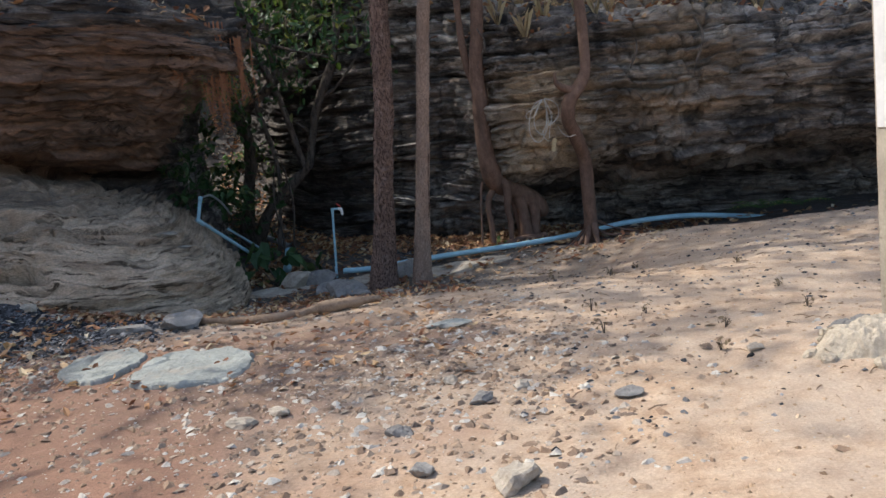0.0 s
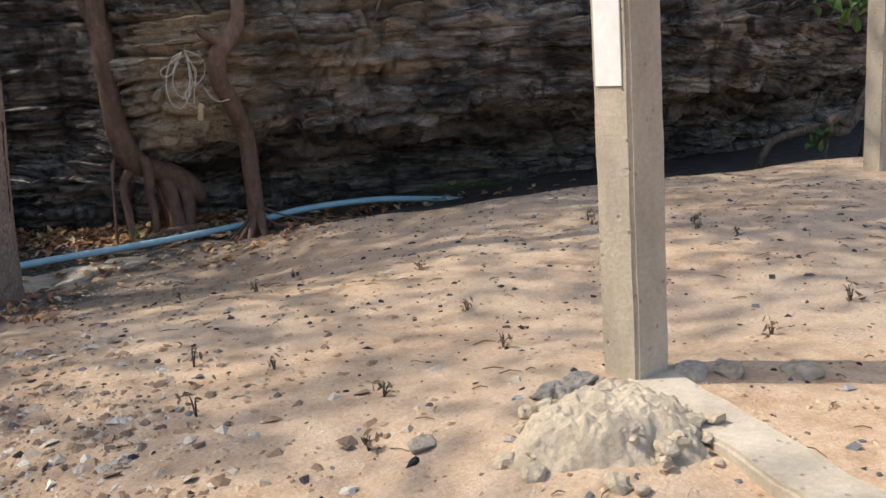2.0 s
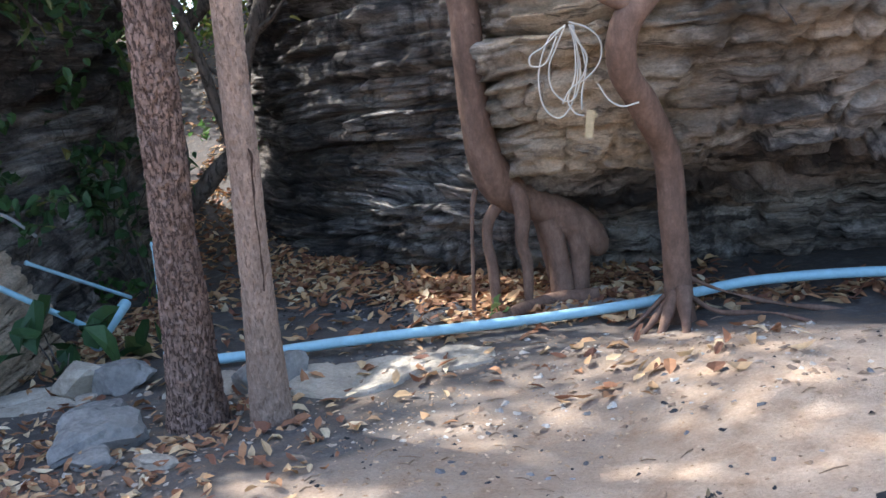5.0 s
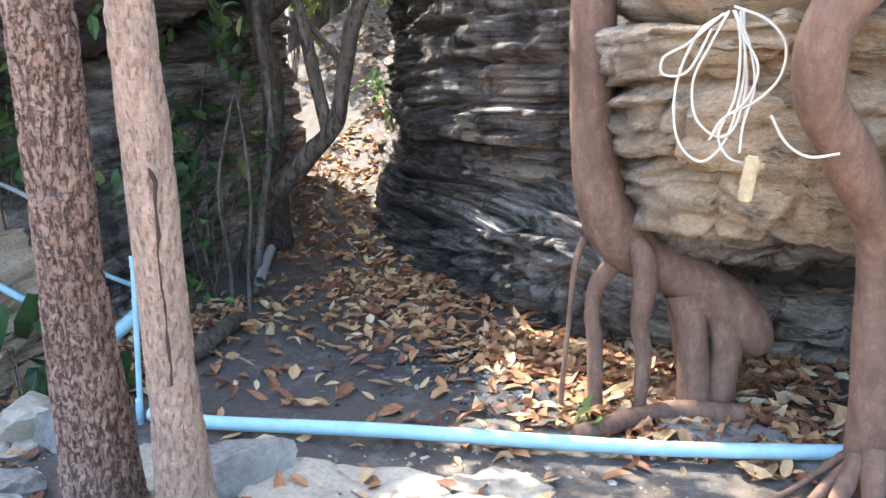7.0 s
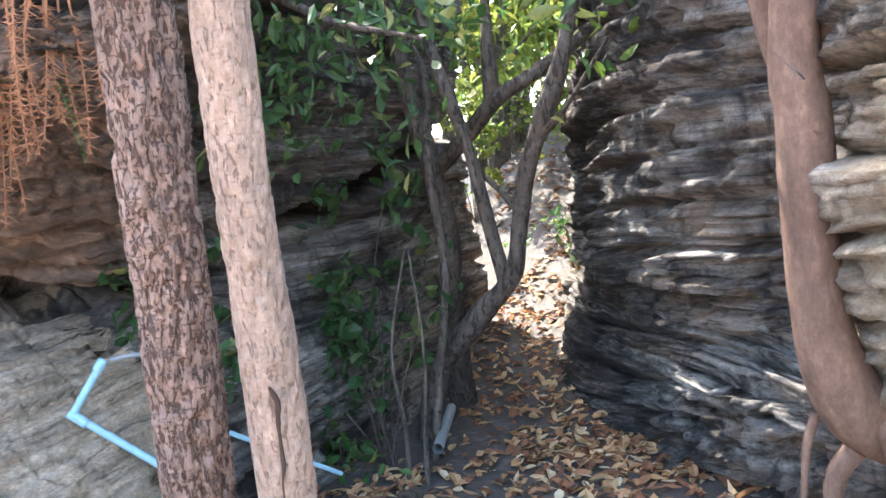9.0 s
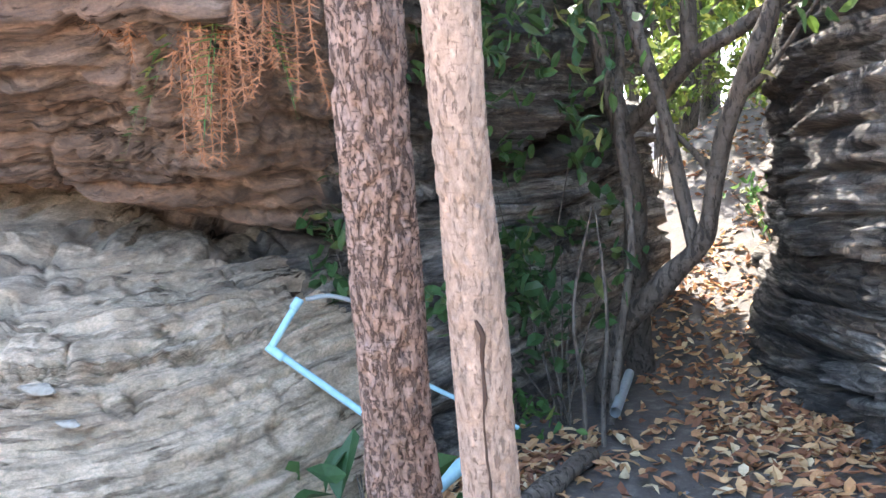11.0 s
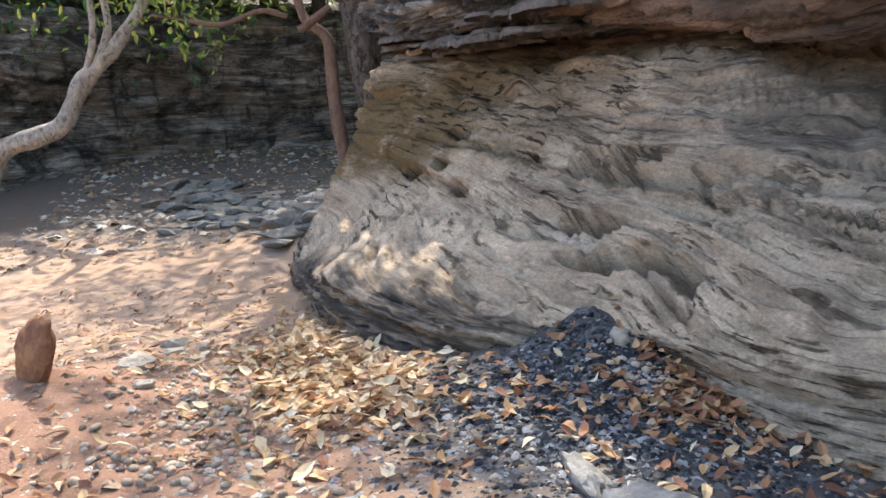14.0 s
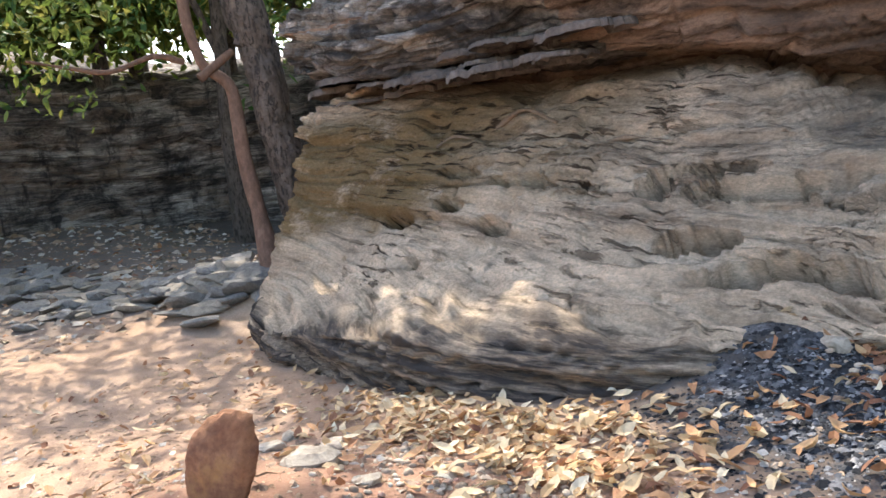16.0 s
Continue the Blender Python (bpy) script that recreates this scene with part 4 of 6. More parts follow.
# tall trees behind the cliffs, some added unseen as sun blockers, whose crowns shade the place
def backdrop_tree(x, y, h, r, n, mat=LEAF_GREEN, base=None, lean=0.4, leaf=0.2):
    z0 = gz(x, y) - 0.3 if base is None else base
    cs = [(x + rng.normal(0, r * 0.5), y + rng.normal(0, r * 0.5), z0 + h * rng.uniform(0.55, 1.0)) for _ in range(7)]
    tree([(x, y, z0), (x + lean * 0.3, y, z0 + h * 0.35), (x + lean, y + 0.2, z0 + h * 0.9)], [0.16, 0.12, 0.04], BARK_GREY, "tall slender tree with a loose green crown above the rocks",
         [([(x + lean * 0.4, y, z0 + h * 0.45), ((x + c[0]) / 2, (y + c[1]) / 2, c[2] - h * 0.1), c], [0.06, 0.04, 0.012]) for c in cs[:4]],
         crown("crown", cs, (n // 7,) * 7, (r * 0.42, r * 0.42, h * 0.10), leaf, mat, 0.3), seg=14, n=40, rough=0.01, lump=0.02)


for x, y, h, r, b in ((2.2, 12.6, 9.5, 2.6, 2.2), (5.2, 12.8, 9, 2.6, 2.0), (8.5, 13.4, 9, 2.8, 2.0), (-0.3, 14.2, 9.5, 2.4, 3.0), (-4.0, 9.8, 8.0, 2.4, 2.8), (-6.2, 9.6, 7.0, 2.2, 3.2), (-3.8, 12.6, 9.0, 2.6, 3.4), (-4.4, 15.5, 9, 2.6, 3.5)):
    backdrop_tree(x, y, h, r, 2600, base=b)
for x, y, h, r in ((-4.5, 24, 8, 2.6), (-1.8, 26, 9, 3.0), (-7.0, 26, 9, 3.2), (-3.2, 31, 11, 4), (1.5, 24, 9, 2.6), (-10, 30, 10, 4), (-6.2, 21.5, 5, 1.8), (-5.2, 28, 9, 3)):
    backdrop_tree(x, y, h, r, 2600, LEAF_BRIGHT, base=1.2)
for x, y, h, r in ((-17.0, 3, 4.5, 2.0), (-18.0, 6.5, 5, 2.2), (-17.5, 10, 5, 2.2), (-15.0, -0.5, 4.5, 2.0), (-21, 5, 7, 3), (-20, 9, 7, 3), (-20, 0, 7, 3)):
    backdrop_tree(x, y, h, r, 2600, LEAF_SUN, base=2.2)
# broad crowns added over the stream bed to keep the sun off it
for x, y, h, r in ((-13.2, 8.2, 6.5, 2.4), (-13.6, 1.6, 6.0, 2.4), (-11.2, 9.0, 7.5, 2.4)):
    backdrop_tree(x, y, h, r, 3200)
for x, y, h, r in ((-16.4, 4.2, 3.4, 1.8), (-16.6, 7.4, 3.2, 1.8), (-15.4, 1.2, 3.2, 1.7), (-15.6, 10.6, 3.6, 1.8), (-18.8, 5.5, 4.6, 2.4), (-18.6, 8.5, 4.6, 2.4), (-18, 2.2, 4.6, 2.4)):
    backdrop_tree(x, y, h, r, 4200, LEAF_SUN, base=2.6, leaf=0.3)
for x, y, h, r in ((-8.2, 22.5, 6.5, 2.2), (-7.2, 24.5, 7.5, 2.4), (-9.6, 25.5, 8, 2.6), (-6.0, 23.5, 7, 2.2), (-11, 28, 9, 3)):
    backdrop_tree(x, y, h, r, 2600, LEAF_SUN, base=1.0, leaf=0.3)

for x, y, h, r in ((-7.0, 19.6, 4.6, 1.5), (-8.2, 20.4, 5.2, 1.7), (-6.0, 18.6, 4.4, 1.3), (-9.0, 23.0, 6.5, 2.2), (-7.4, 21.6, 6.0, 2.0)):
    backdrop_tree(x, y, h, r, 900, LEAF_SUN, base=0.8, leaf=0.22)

# trees by the dry stream bed
tree([(-8.35, 7.15, 0.5), (-8.32, 7.05, 0.9), (-8.3, 6.92, 1.6), (-8.35, 6.88, 2.3), (-8.45, 6.85, 3.2), (-8.5, 7.1, 6)], [0.24, 0.19, 0.16, 0.165, 0.18, 0.1], BARK_GREY, "stout dark tree trunk rooted beside the rock corner",
     [([(-8.35, 6.7, 2.4), (-8.3, 6.95, 2.9), (-8.2, 7.2, 3.5)], [0.06, 0.05, 0.03])], crown("crown", [(-8.5, 6.9, 6.3), (-7.6, 7.3, 5.8)], (700, 600), (0.9, 0.9, 0.6), 0.17, LEAF_GREEN), seg=60, n=240, plates=0.012, lump=0.03)
tree([(-8.2, 6.62, 0.5), (-8.25, 6.6, 0.95), (-8.3, 6.56, 1.5), (-8.3, 6.55, 2.05), (-8.35, 6.35, 2.3), (-8.4, 6.3, 2.9), (-8.5, 6.4, 4.0)], [0.1, 0.075, 0.06, 0.06, 0.05, 0.045, 0.03], BARK_SMOOTH, "slim reddish-brown crooked tree beside the stout trunk",
     [([(-8.3, 6.3, 2.15), (-8.28, 6.45, 2.25), (-8.25, 6.6, 2.35)], [0.045, 0.04, 0.03]), ([(-8.33, 6.2, 2.3), (-8.3, 5.95, 2.35), (-8.3, 5.6, 2.25), (-8.3, 5.3, 2.3), (-8.2, 5.0, 2.35)], [0.03, 0.025, 0.02, 0.015, 0.008])],
     crown("crown", [(-9.0, 5.6, 3.0), (-9.2, 5.0, 2.8), (-8.6, 6.2, 3.6)], (420, 420, 400), (0.5, 0.6, 0.25), 0.10, LEAF_BRIGHT, 0.2), seg=30, n=140, rough=0.006, lump=0.01)
tree([(-10.9, 2.6, 0.5), (-10.6, 3.0, 1.25), (-10.5, 3.7, 1.5), (-10.5, 4.0, 1.95), (-10.5, 4.35, 2.3), (-10.5, 4.85, 3.0), (-10.4, 5.0, 4.0)], [0.16, 0.12, 0.1, 0.1, 0.085, 0.07, 0.04], BARK_LICHEN, "pale lichen-spotted leaning tree before the dark wall",
     [([(-10.5, 4.2, 2.15), (-10.5, 4.36, 2.6), (-10.5, 4.3, 3.2)], [0.06, 0.05, 0.04]), ([(-10.5, 4.0, 1.9), (-10.4, 4.2, 2.5), (-10.4, 4.2, 3.2)], [0.04, 0.035, 0.03])],
     crown("crown", [(-10.4, 5.0, 4.2), (-10.4, 4.2, 3.9)], (300, 300), (0.8, 0.6, 0.3), 0.1, LEAF_BRIGHT), seg=30, n=160, rough=0.01, lump=0.02)


# roots creeping over the rock at the far end
roots = empty("fig_roots", (7.7, 9.9, -0.3))
for pts, r in (([(7.0, 9.7, -0.35), (7.05, 9.5, 0.0), (7.5, 9.45, 0.1), (8.1, 9.6, 0.05), (8.5, 9.7, 0.4), (9.0, 9.9, 0.8)], 0.05), ([(8.5, 9.7, -0.4), (8.55, 9.6, 0.1), (8.9, 9.75, 0.5), (9.0, 9.9, 1.3)], 0.08),
               ([(8.0, 9.5, 0.1), (7.7, 9.3, 0.22), (7.6, 9.3, 0.1), (8.0, 9.45, 0.02)], 0.04), ([(8.9, 9.8, 0.7), (8.6, 9.5, 1.0), (8.8, 9.6, 1.5)], 0.06), ([(9.3, 9.9, -0.4), (9.2, 9.8, 0.3), (9.0, 9.9, 0.9)], 0.06)):
    under(limb("root", pts, [r] * len(pts), BARK_GREY, None, seg=16, n=60, rough=0.012, lump=0.02), roots)
tagged(roots, "gnarled brown fig roots gripping the rock foot", "roots")
tree([(9.0, 9.85, 0.5), (9.05, 9.9, 1.2), (8.9, 9.9, 2.4), (8.7, 9.9, 4)], [0.1, 0.09, 0.07, 0.04], BARK_GREY, "leafy tree on the rock near the posts", [([(8.9, 9.9, 2.3), (8.3, 9.4, 2.4), (7.8, 9.2, 2.0)], [0.04, 0.03, 0.01])],
     crown("crown", [(7.9, 9.2, 1.9), (8.3, 9.2, 1.6), (8.6, 9.6, 2.4)], (160, 160, 200), (0.4, 0.25, 0.25), 0.2, LEAF_GREEN, 0.15, 0.7, 1.3), seg=20, n=60, rough=0.01)

# foliage hanging over the gully mouth
bush = empty("overhanging_bush", (-2.4, 10.8, 2.2))
under(limb("branch", [(-3.2, 11.0, 2.3), (-2.4, 10.8, 2.6), (-1.6, 10.6, 2.3), (-1.0, 10.5, 2.1)], [0.04, 0.03, 0.02, 0.01], BARK_GREY, None, seg=10, n=40), bush)
under(limb("branch", [(-3.1, 11.1, 2.3), (-2.6, 10.6, 2.2), (-2.1, 10.4, 1.8)], [0.03, 0.02, 0.01], BARK_GREY, None, seg=10, n=40), bush)
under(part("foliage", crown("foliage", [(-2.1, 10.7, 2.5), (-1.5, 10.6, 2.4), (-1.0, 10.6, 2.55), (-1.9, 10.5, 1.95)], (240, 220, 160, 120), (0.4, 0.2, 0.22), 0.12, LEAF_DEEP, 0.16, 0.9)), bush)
tagged(bush, "dark green leafy bush overhanging the gully mouth", "bush")

# shrubs and low plants
def shrub(name, x, y, stems, n, spread, size, label, mat=LEAF_GREEN, height=0.6, wide=1.4, z=None, cat="shrub"):
    z0 = gz(x, y) - 0.05 if z is None else z
    e = empty(name, (x, y, z0))
    cs = []
    for _ in range(stems):
        ex, ey, ez = x + rng.normal(0, spread), y + rng.normal(0, spread * 0.6), z0 + height * rng.uniform(0.5, 1.1)
        under(limb("stem", [(x + rng.normal(0, 0.03), y, z0), ((x + ex) / 2, (y + ey) / 2, z0 + (ez - z0) * 0.6), (ex, ey, ez)], [0.008, 0.006, 0.003], BARK_GREY, None, seg=6, n=12), e)
        cs.append((ex, ey, ez - 0.04))
    under(part("foliage", crown("foliage", cs, (n // stems,) * stems, (spread * 0.4, spread * 0.3, height * 0.14), size, mat, size * 0.5, 0.7, wide)), e)
    return tagged(e, label, cat)


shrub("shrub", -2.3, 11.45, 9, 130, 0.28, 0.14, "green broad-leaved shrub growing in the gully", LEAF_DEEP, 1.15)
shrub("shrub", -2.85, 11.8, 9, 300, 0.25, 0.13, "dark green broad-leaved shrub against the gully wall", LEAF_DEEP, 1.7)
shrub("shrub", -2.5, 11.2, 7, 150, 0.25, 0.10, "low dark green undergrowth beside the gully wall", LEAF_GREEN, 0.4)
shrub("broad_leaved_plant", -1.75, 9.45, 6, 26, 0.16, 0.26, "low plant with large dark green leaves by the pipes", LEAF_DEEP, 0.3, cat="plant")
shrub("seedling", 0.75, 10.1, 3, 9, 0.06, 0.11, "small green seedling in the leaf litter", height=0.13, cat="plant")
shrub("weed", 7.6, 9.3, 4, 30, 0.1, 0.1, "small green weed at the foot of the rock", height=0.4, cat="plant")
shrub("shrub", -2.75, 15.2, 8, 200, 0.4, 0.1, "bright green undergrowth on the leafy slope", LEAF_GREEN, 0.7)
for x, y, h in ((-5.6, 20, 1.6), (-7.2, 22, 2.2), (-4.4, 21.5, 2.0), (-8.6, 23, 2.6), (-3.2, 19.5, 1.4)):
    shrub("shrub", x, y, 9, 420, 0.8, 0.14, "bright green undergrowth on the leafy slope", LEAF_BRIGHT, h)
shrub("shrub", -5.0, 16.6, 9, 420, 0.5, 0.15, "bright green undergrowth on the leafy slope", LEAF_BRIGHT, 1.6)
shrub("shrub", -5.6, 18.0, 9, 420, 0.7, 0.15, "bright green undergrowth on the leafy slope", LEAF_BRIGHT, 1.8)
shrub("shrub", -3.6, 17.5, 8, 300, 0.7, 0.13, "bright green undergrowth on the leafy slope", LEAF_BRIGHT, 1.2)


def fern(x, y, z, fronds, length, label, droop=0.5, mat=LEAF_GREEN, spread=(0, 6.28)):
    e = empty("fern", (x, y, z))
    for i in range(fronds):
        a = rng.uniform(*spread)
        L = length * rng.uniform(0.7, 1.1)
        k = np.linspace(0, 1, 16)
        px, py = x + np.cos(a) * L * k * 0.9, y + np.sin(a) * L * k * 0.9
        pz = z + L * (0.55 * k - droop * k * k)
        V, F = [], []
        side = np.array([-math.sin(a), math.cos(a), 0.0])
        along = np.array([math.cos(a), math.sin(a), 0.1])
        for j in range(1, 16):
            w = L * 0.22 * math.sin(math.pi * (0.12 + 0.85 * k[j]))
            p = np.array([px[j], py[j], pz[j]])
            for sgn in (-1, 1):
                b0 = len(V)
                V += [p - along * L * 0.018, p + along * L * 0.018, p + side * sgn * w + along * L * 0.05 - (0, 0, w * 0.25)]
                F.append((b0, b0 + 1, b0 + 2))
        for j in range(15):
            b0 = len(V)
            p, q = np.array([px[j], py[j], pz[j]]), np.array([px[j + 1], py[j + 1], pz[j + 1]])
            V += [p + side * 0.003, p - side * 0.003, q]
            F.append((b0, b0 + 1, b0 + 2))
        under(part("frond", mesh_of("frond", V, F, mat)), e)
    return tagged(e, label, "fern")


fern(3.75, 10.05, -0.15, 9, 0.5, "green fern growing at the foot of the rock")
fern(4.15, 10.05, -0.15, 8, 0.45, "green fern growing at the foot of the rock")
fern(-2.05, 9.15, 2.12, 9, 0.55, "green fern hanging from the overhang", 1.7, LEAF_GREEN, (-2.2, 0.6))

ROOT_RED = simple("dry_red_rootlets", (0.34, 0.165, 0.09), 0.9, 0.1, 0.3, 20, 0.1)


def hanging_roots(x, y, z, n, drop, label):
    """A curtain of dry rootlets with fine hairs."""
    e = empty("hanging_roots", (x, y, z))
    for _ in range(n):
        a, b = x + rng.normal(0, 0.07), y + rng.normal(0, 0.07)
        L = drop * rng.uniform(0.5, 1.0)
        pts = [(a, b, z), (a + rng.normal(0, 0.02), b + rng.normal(0, 0.02), z - L * 0.5), (a + rng.normal(0, 0.03), b + rng.normal(0, 0.03), z - L)]
        c = spline(pts, 24)
        V, F, D = tube(pts, [0.006, 0.004, 0.002], 5, 16, caps=False)
        V, F = list(map(tuple, V)), [tuple(q[:3]) for q in F] + [(q[0], q[2], q[3]) for q in F]
        for p in c[3:]:
            for _ in range(9):
                d = rng.normal(0, 0.024, 3)
                k = len(V)
                V += [tuple(p), tuple(p + (0, 0, 0.006)), tuple(p + d - (0, 0, 0.02))]
                F.append((k, k + 1, k + 2))
        under(part("rootlet", mesh_of("rootlet", V, F, ROOT_RED)), e)
    return tagged(e, label, "roots")


hanging_roots(-1.98, 8.98, 2.45, 26, 1.05, "dry reddish roots hanging from the overhang")
hanging_roots(-1.72, 9.1, 2.3, 10, 0.75, "dry reddish roots hanging from the overhang")
hanging_roots(-2.25, 8.7, 2.45, 14, 0.6, "dry reddish roots hanging from the overhang")

# ---------------------------------------------------------------- pipes, tap, cord
def pipe(name, pts, r, mat, label, n=80, joints=()):
    e = empty(name, pts[0])
    V, F, D = tube(pts, [r] * len(pts), 20, n, caps=False)
    under(part("tube", mesh_of("tube", V, F, mat, True)), e)
    for a, b in joints:
        V, F, D = tube([a, ((a[0] + b[0]) / 2, (a[1] + b[1]) / 2, (a[2] + b[2]) / 2), b], [r * 1.28] * 3, 20, 8)
        under(part("coupling", mesh_of("coupling", V, F, mat, True)), e)
    return tagged(e, label, "pipe")


def straight(a, b, k=4):
    a, b = np.array(a, float), np.array(b, float)
    return [tuple(a + (b - a) * i / k) for i in range(k + 1)]


pipe("water_pipe", [(-1.05, 9.5, -0.22), (-0.75, 9.55, -0.235), (0.0, 9.72, -0.22), (0.98, 9.95, -0.225), (1.68, 10.15, -0.21), (2.2, 10.28, -0.17), (2.9, 10.3, -0.17), (3.5, 10.4, -0.25), (4.0, 10.5, -0.34)], 0.03, PVC, "long blue plastic water pipe lying across the ground", 200)
elbow, top, low = (-2.5, 9.46, 0.51), (-2.49, 9.62, 0.71), (-1.95, 10.05, -0.14)
p_e = pipe("bent_pipe", straight(elbow, low), 0.019, PVC, "blue plastic pipe with an elbow leaning on the rock", 30, [((-2.515, 9.45, 0.52), (-2.46, 9.505, 0.455)), ((-2.49, 9.6, 0.69), (-2.488, 9.64, 0.735))])
V, F, D = tube(straight(elbow, top), [0.019] * 5, 20, 14, caps=False)
under(part("tube", mesh_of("tube", V, F, PVC, True)), p_e)
pipe("grey_hose", [(-2.46, 9.66, 0.735), (-2.42, 9.82, 0.73), (-2.37, 10.05, 0.62), (-2.32, 10.22, 0.46)], 0.012, PVC_GREY, "short curved grey hose beside the bent pipe", 30)
pipe("thin_pipe", straight((-2.35, 10.1, 0.31), (-2.05, 10.75, -0.12)), 0.013, PVC, "thin blue plastic pipe leaning in the gully", 20, [((-2.35, 10.1, 0.31), (-2.343, 10.115, 0.30))])
pipe("short_pipe", straight((-1.68, 9.7, -0.16), (-1.72, 10.15, -0.02)), 0.036, PVC, "short thick blue pipe end sticking out of leaves", 20, [((-1.68, 9.7, -0.16), (-1.685, 9.77, -0.138))])
pipe("grey_pipe", straight((-1.9, 11.45, -0.16), (-2.3, 12.15, -0.1)), 0.034, PVC_GREY, "short grey plastic pipe lying in the leaf litter", 20)

TAP_WHITE = simple("tap_white_plastic", (0.75, 0.74, 0.7), 0.4, 0.5, 0.1)
TAP_RED = simple("tap_red_plastic", (0.5, 0.05, 0.03), 0.4, 0.5, 0.1)
tap = pipe("standpipe_tap", straight((-1.13, 9.52, -0.3), (-1.085, 9.52, 0.45), 5), 0.0125, PVC, "blue plastic standpipe with a white and red tap", 40, [((-1.13, 9.52, -0.27), (-1.127, 9.52, -0.17)), ((-1.087, 9.52, 0.42), (-1.084, 9.52, 0.468))])
V, F, D = tube([(-1.085, 9.52, 0.455), (-1.05, 9.515, 0.458), (-1.015, 9.51, 0.452)], [0.012] * 3, 14, 10)
under(part("arm", mesh_of("arm", V, F, PVC, True)), tap)
V, F, D = tube([(-1.02, 9.51, 0.455), (-0.995, 9.505, 0.45), (-0.985, 9.505, 0.42), (-0.985, 9.505, 0.385)], [0.014, 0.018, 0.015, 0.012], 14, 16)
under(part("spout", mesh_of("spout", V, F, TAP_WHITE, True)), tap)
V, F, D = tube([(-1.0, 9.505, 0.465), (-1.0, 9.505, 0.48), (-1.02, 9.505, 0.5), (-1.035, 9.505, 0.515)], [0.007, 0.008, 0.009, 0.006], 10, 10)
under(part("handle", mesh_of("handle", V, F, TAP_RED, True)), tap)

cord = empty("coiled_cord", (1.27, 9.62, 1.36))
for i, loop in enumerate([[(0, 0), (-0.1, -0.06), (-0.17, -0.22), (-0.16, -0.38), (-0.08, -0.45), (0.0, -0.38), (0.05, -0.2), (0.04, 0)],
                          [(0, 0), (-0.06, -0.1), (-0.11, -0.2), (-0.1, -0.31), (-0.03, -0.37), (0.03, -0.34), (0.06, -0.2), (0.03, 0)],
                          [(0.02, 0), (0.04, -0.1), (0.03, -0.25), (-0.02, -0.36), (0.01, -0.43), (0.06, -0.45)],
                          [(0.02, 0), (0.07, -0.1), (0.09, -0.22), (0.06, -0.33), (0.05, -0.42)],
                          [(0.02, 0.01), (0.12, -0.03), (0.18, -0.1), (0.17, -0.19), (0.1, -0.26), (0.0, -0.31), (-0.05, -0.38)],
                          [(0.02, 0.0), (0.05, -0.07), (0.1, -0.16), (0.08, -0.24), (0.03, -0.3)],
                          [(-0.01, -0.01), (-0.12, -0.09), (-0.2, -0.13), (-0.2, -0.18), (-0.12, -0.17), (-0.05, -0.05)],
                          [(0.15, -0.3), (0.2, -0.38), (0.27, -0.42), (0.36, -0.41)]]):
    pts = [(1.27 + a * 0.9, 9.6 - 0.012 * i + 0.04 * k / len(loop), 1.36 + b * 1.0) for k, (a, b) in enumerate(loop)]
    V, F, D = tube(pts, [0.0042] * len(pts), 8, 60)
    under(part("strand", mesh_of("strand", V, F, CORD, True)), cord)
tagged(cord, "coil of white cord hung on the rock face", "cord")


def box(sx, sy, sz, bevel=0.01, seg=2):
    bm = bmesh.new()
    bmesh.ops.create_cube(bm, size=1.0, matrix=Matrix.Translation((0, 0, 0.5)))
    bmesh.ops.scale(bm, vec=(sx, sy, sz), verts=bm.verts)
    bmesh.ops.bevel(bm, geom=bm.edges[:], offset=bevel, segments=seg, affect="EDGES")
    return bm


block = empty("wooden_toggle", (1.34, 9.56, 0.84))
blk = under(part("block", from_bm("block", box(0.042, 0.03, 0.14, 0.006), stone_material("pale_split_wood", (0.62, 0.5, 0.3), (0.45, 0.33, 0.18), (0.5, 0.4, 0.25)))), block)
blk.matrix_world = pose(1.34, 9.56, 0.8, 0, 8, 0)
blk2 = under(part("peg", from_bm("peg", box(0.045, 0.025, 0.04, 0.01), blk.data.materials[0])), block)
blk2.matrix_world = pose(1.365, 9.57, 0.89, 0, 10, 0)
tagged(block, "pale wooden toggle block tied to the hanging cord", "wood block")


# ---------------------------------------------------------------- posts and the ground beam
def post_material():
    m, nt, b = material("cast_concrete", 0.9, 0.2)
    big = noisy(nt, coords(nt, (2, 2, 0.7)), 1.6, 7, 0.65)
    col = ramp(nt, big, [(0.35, (0.36, 0.31, 0.24)), (0.6, (0.5, 0.44, 0.35)), (0.75, (0.56, 0.51, 0.43))])
    fine = noisy(nt, coords(nt), 60, 8, 0.75)
    col = mix(nt, 0.5, col, ramp(nt, fine, [(0.3, 0.6), (0.7, 1.2)]), "MULTIPLY")
    vor = nt.nodes.new("ShaderNodeTexVoronoi")
    vor.inputs["Scale"].default_value = 16
    nt.links.new(coords(nt), vor.inputs["Vector"])
    pit = ramp(nt, vor.outputs["Distance"], [(0.06, 0.0), (0.16, 1.0)])
    col = mix(nt, 0.3, col, pit, "MULTIPLY")
    paint(nt, b, col)
    n1 = relief(nt, b, pit, 0.5, 0.01)
    relief(nt, b, fine, 0.5, 0.008, n1)
    return m


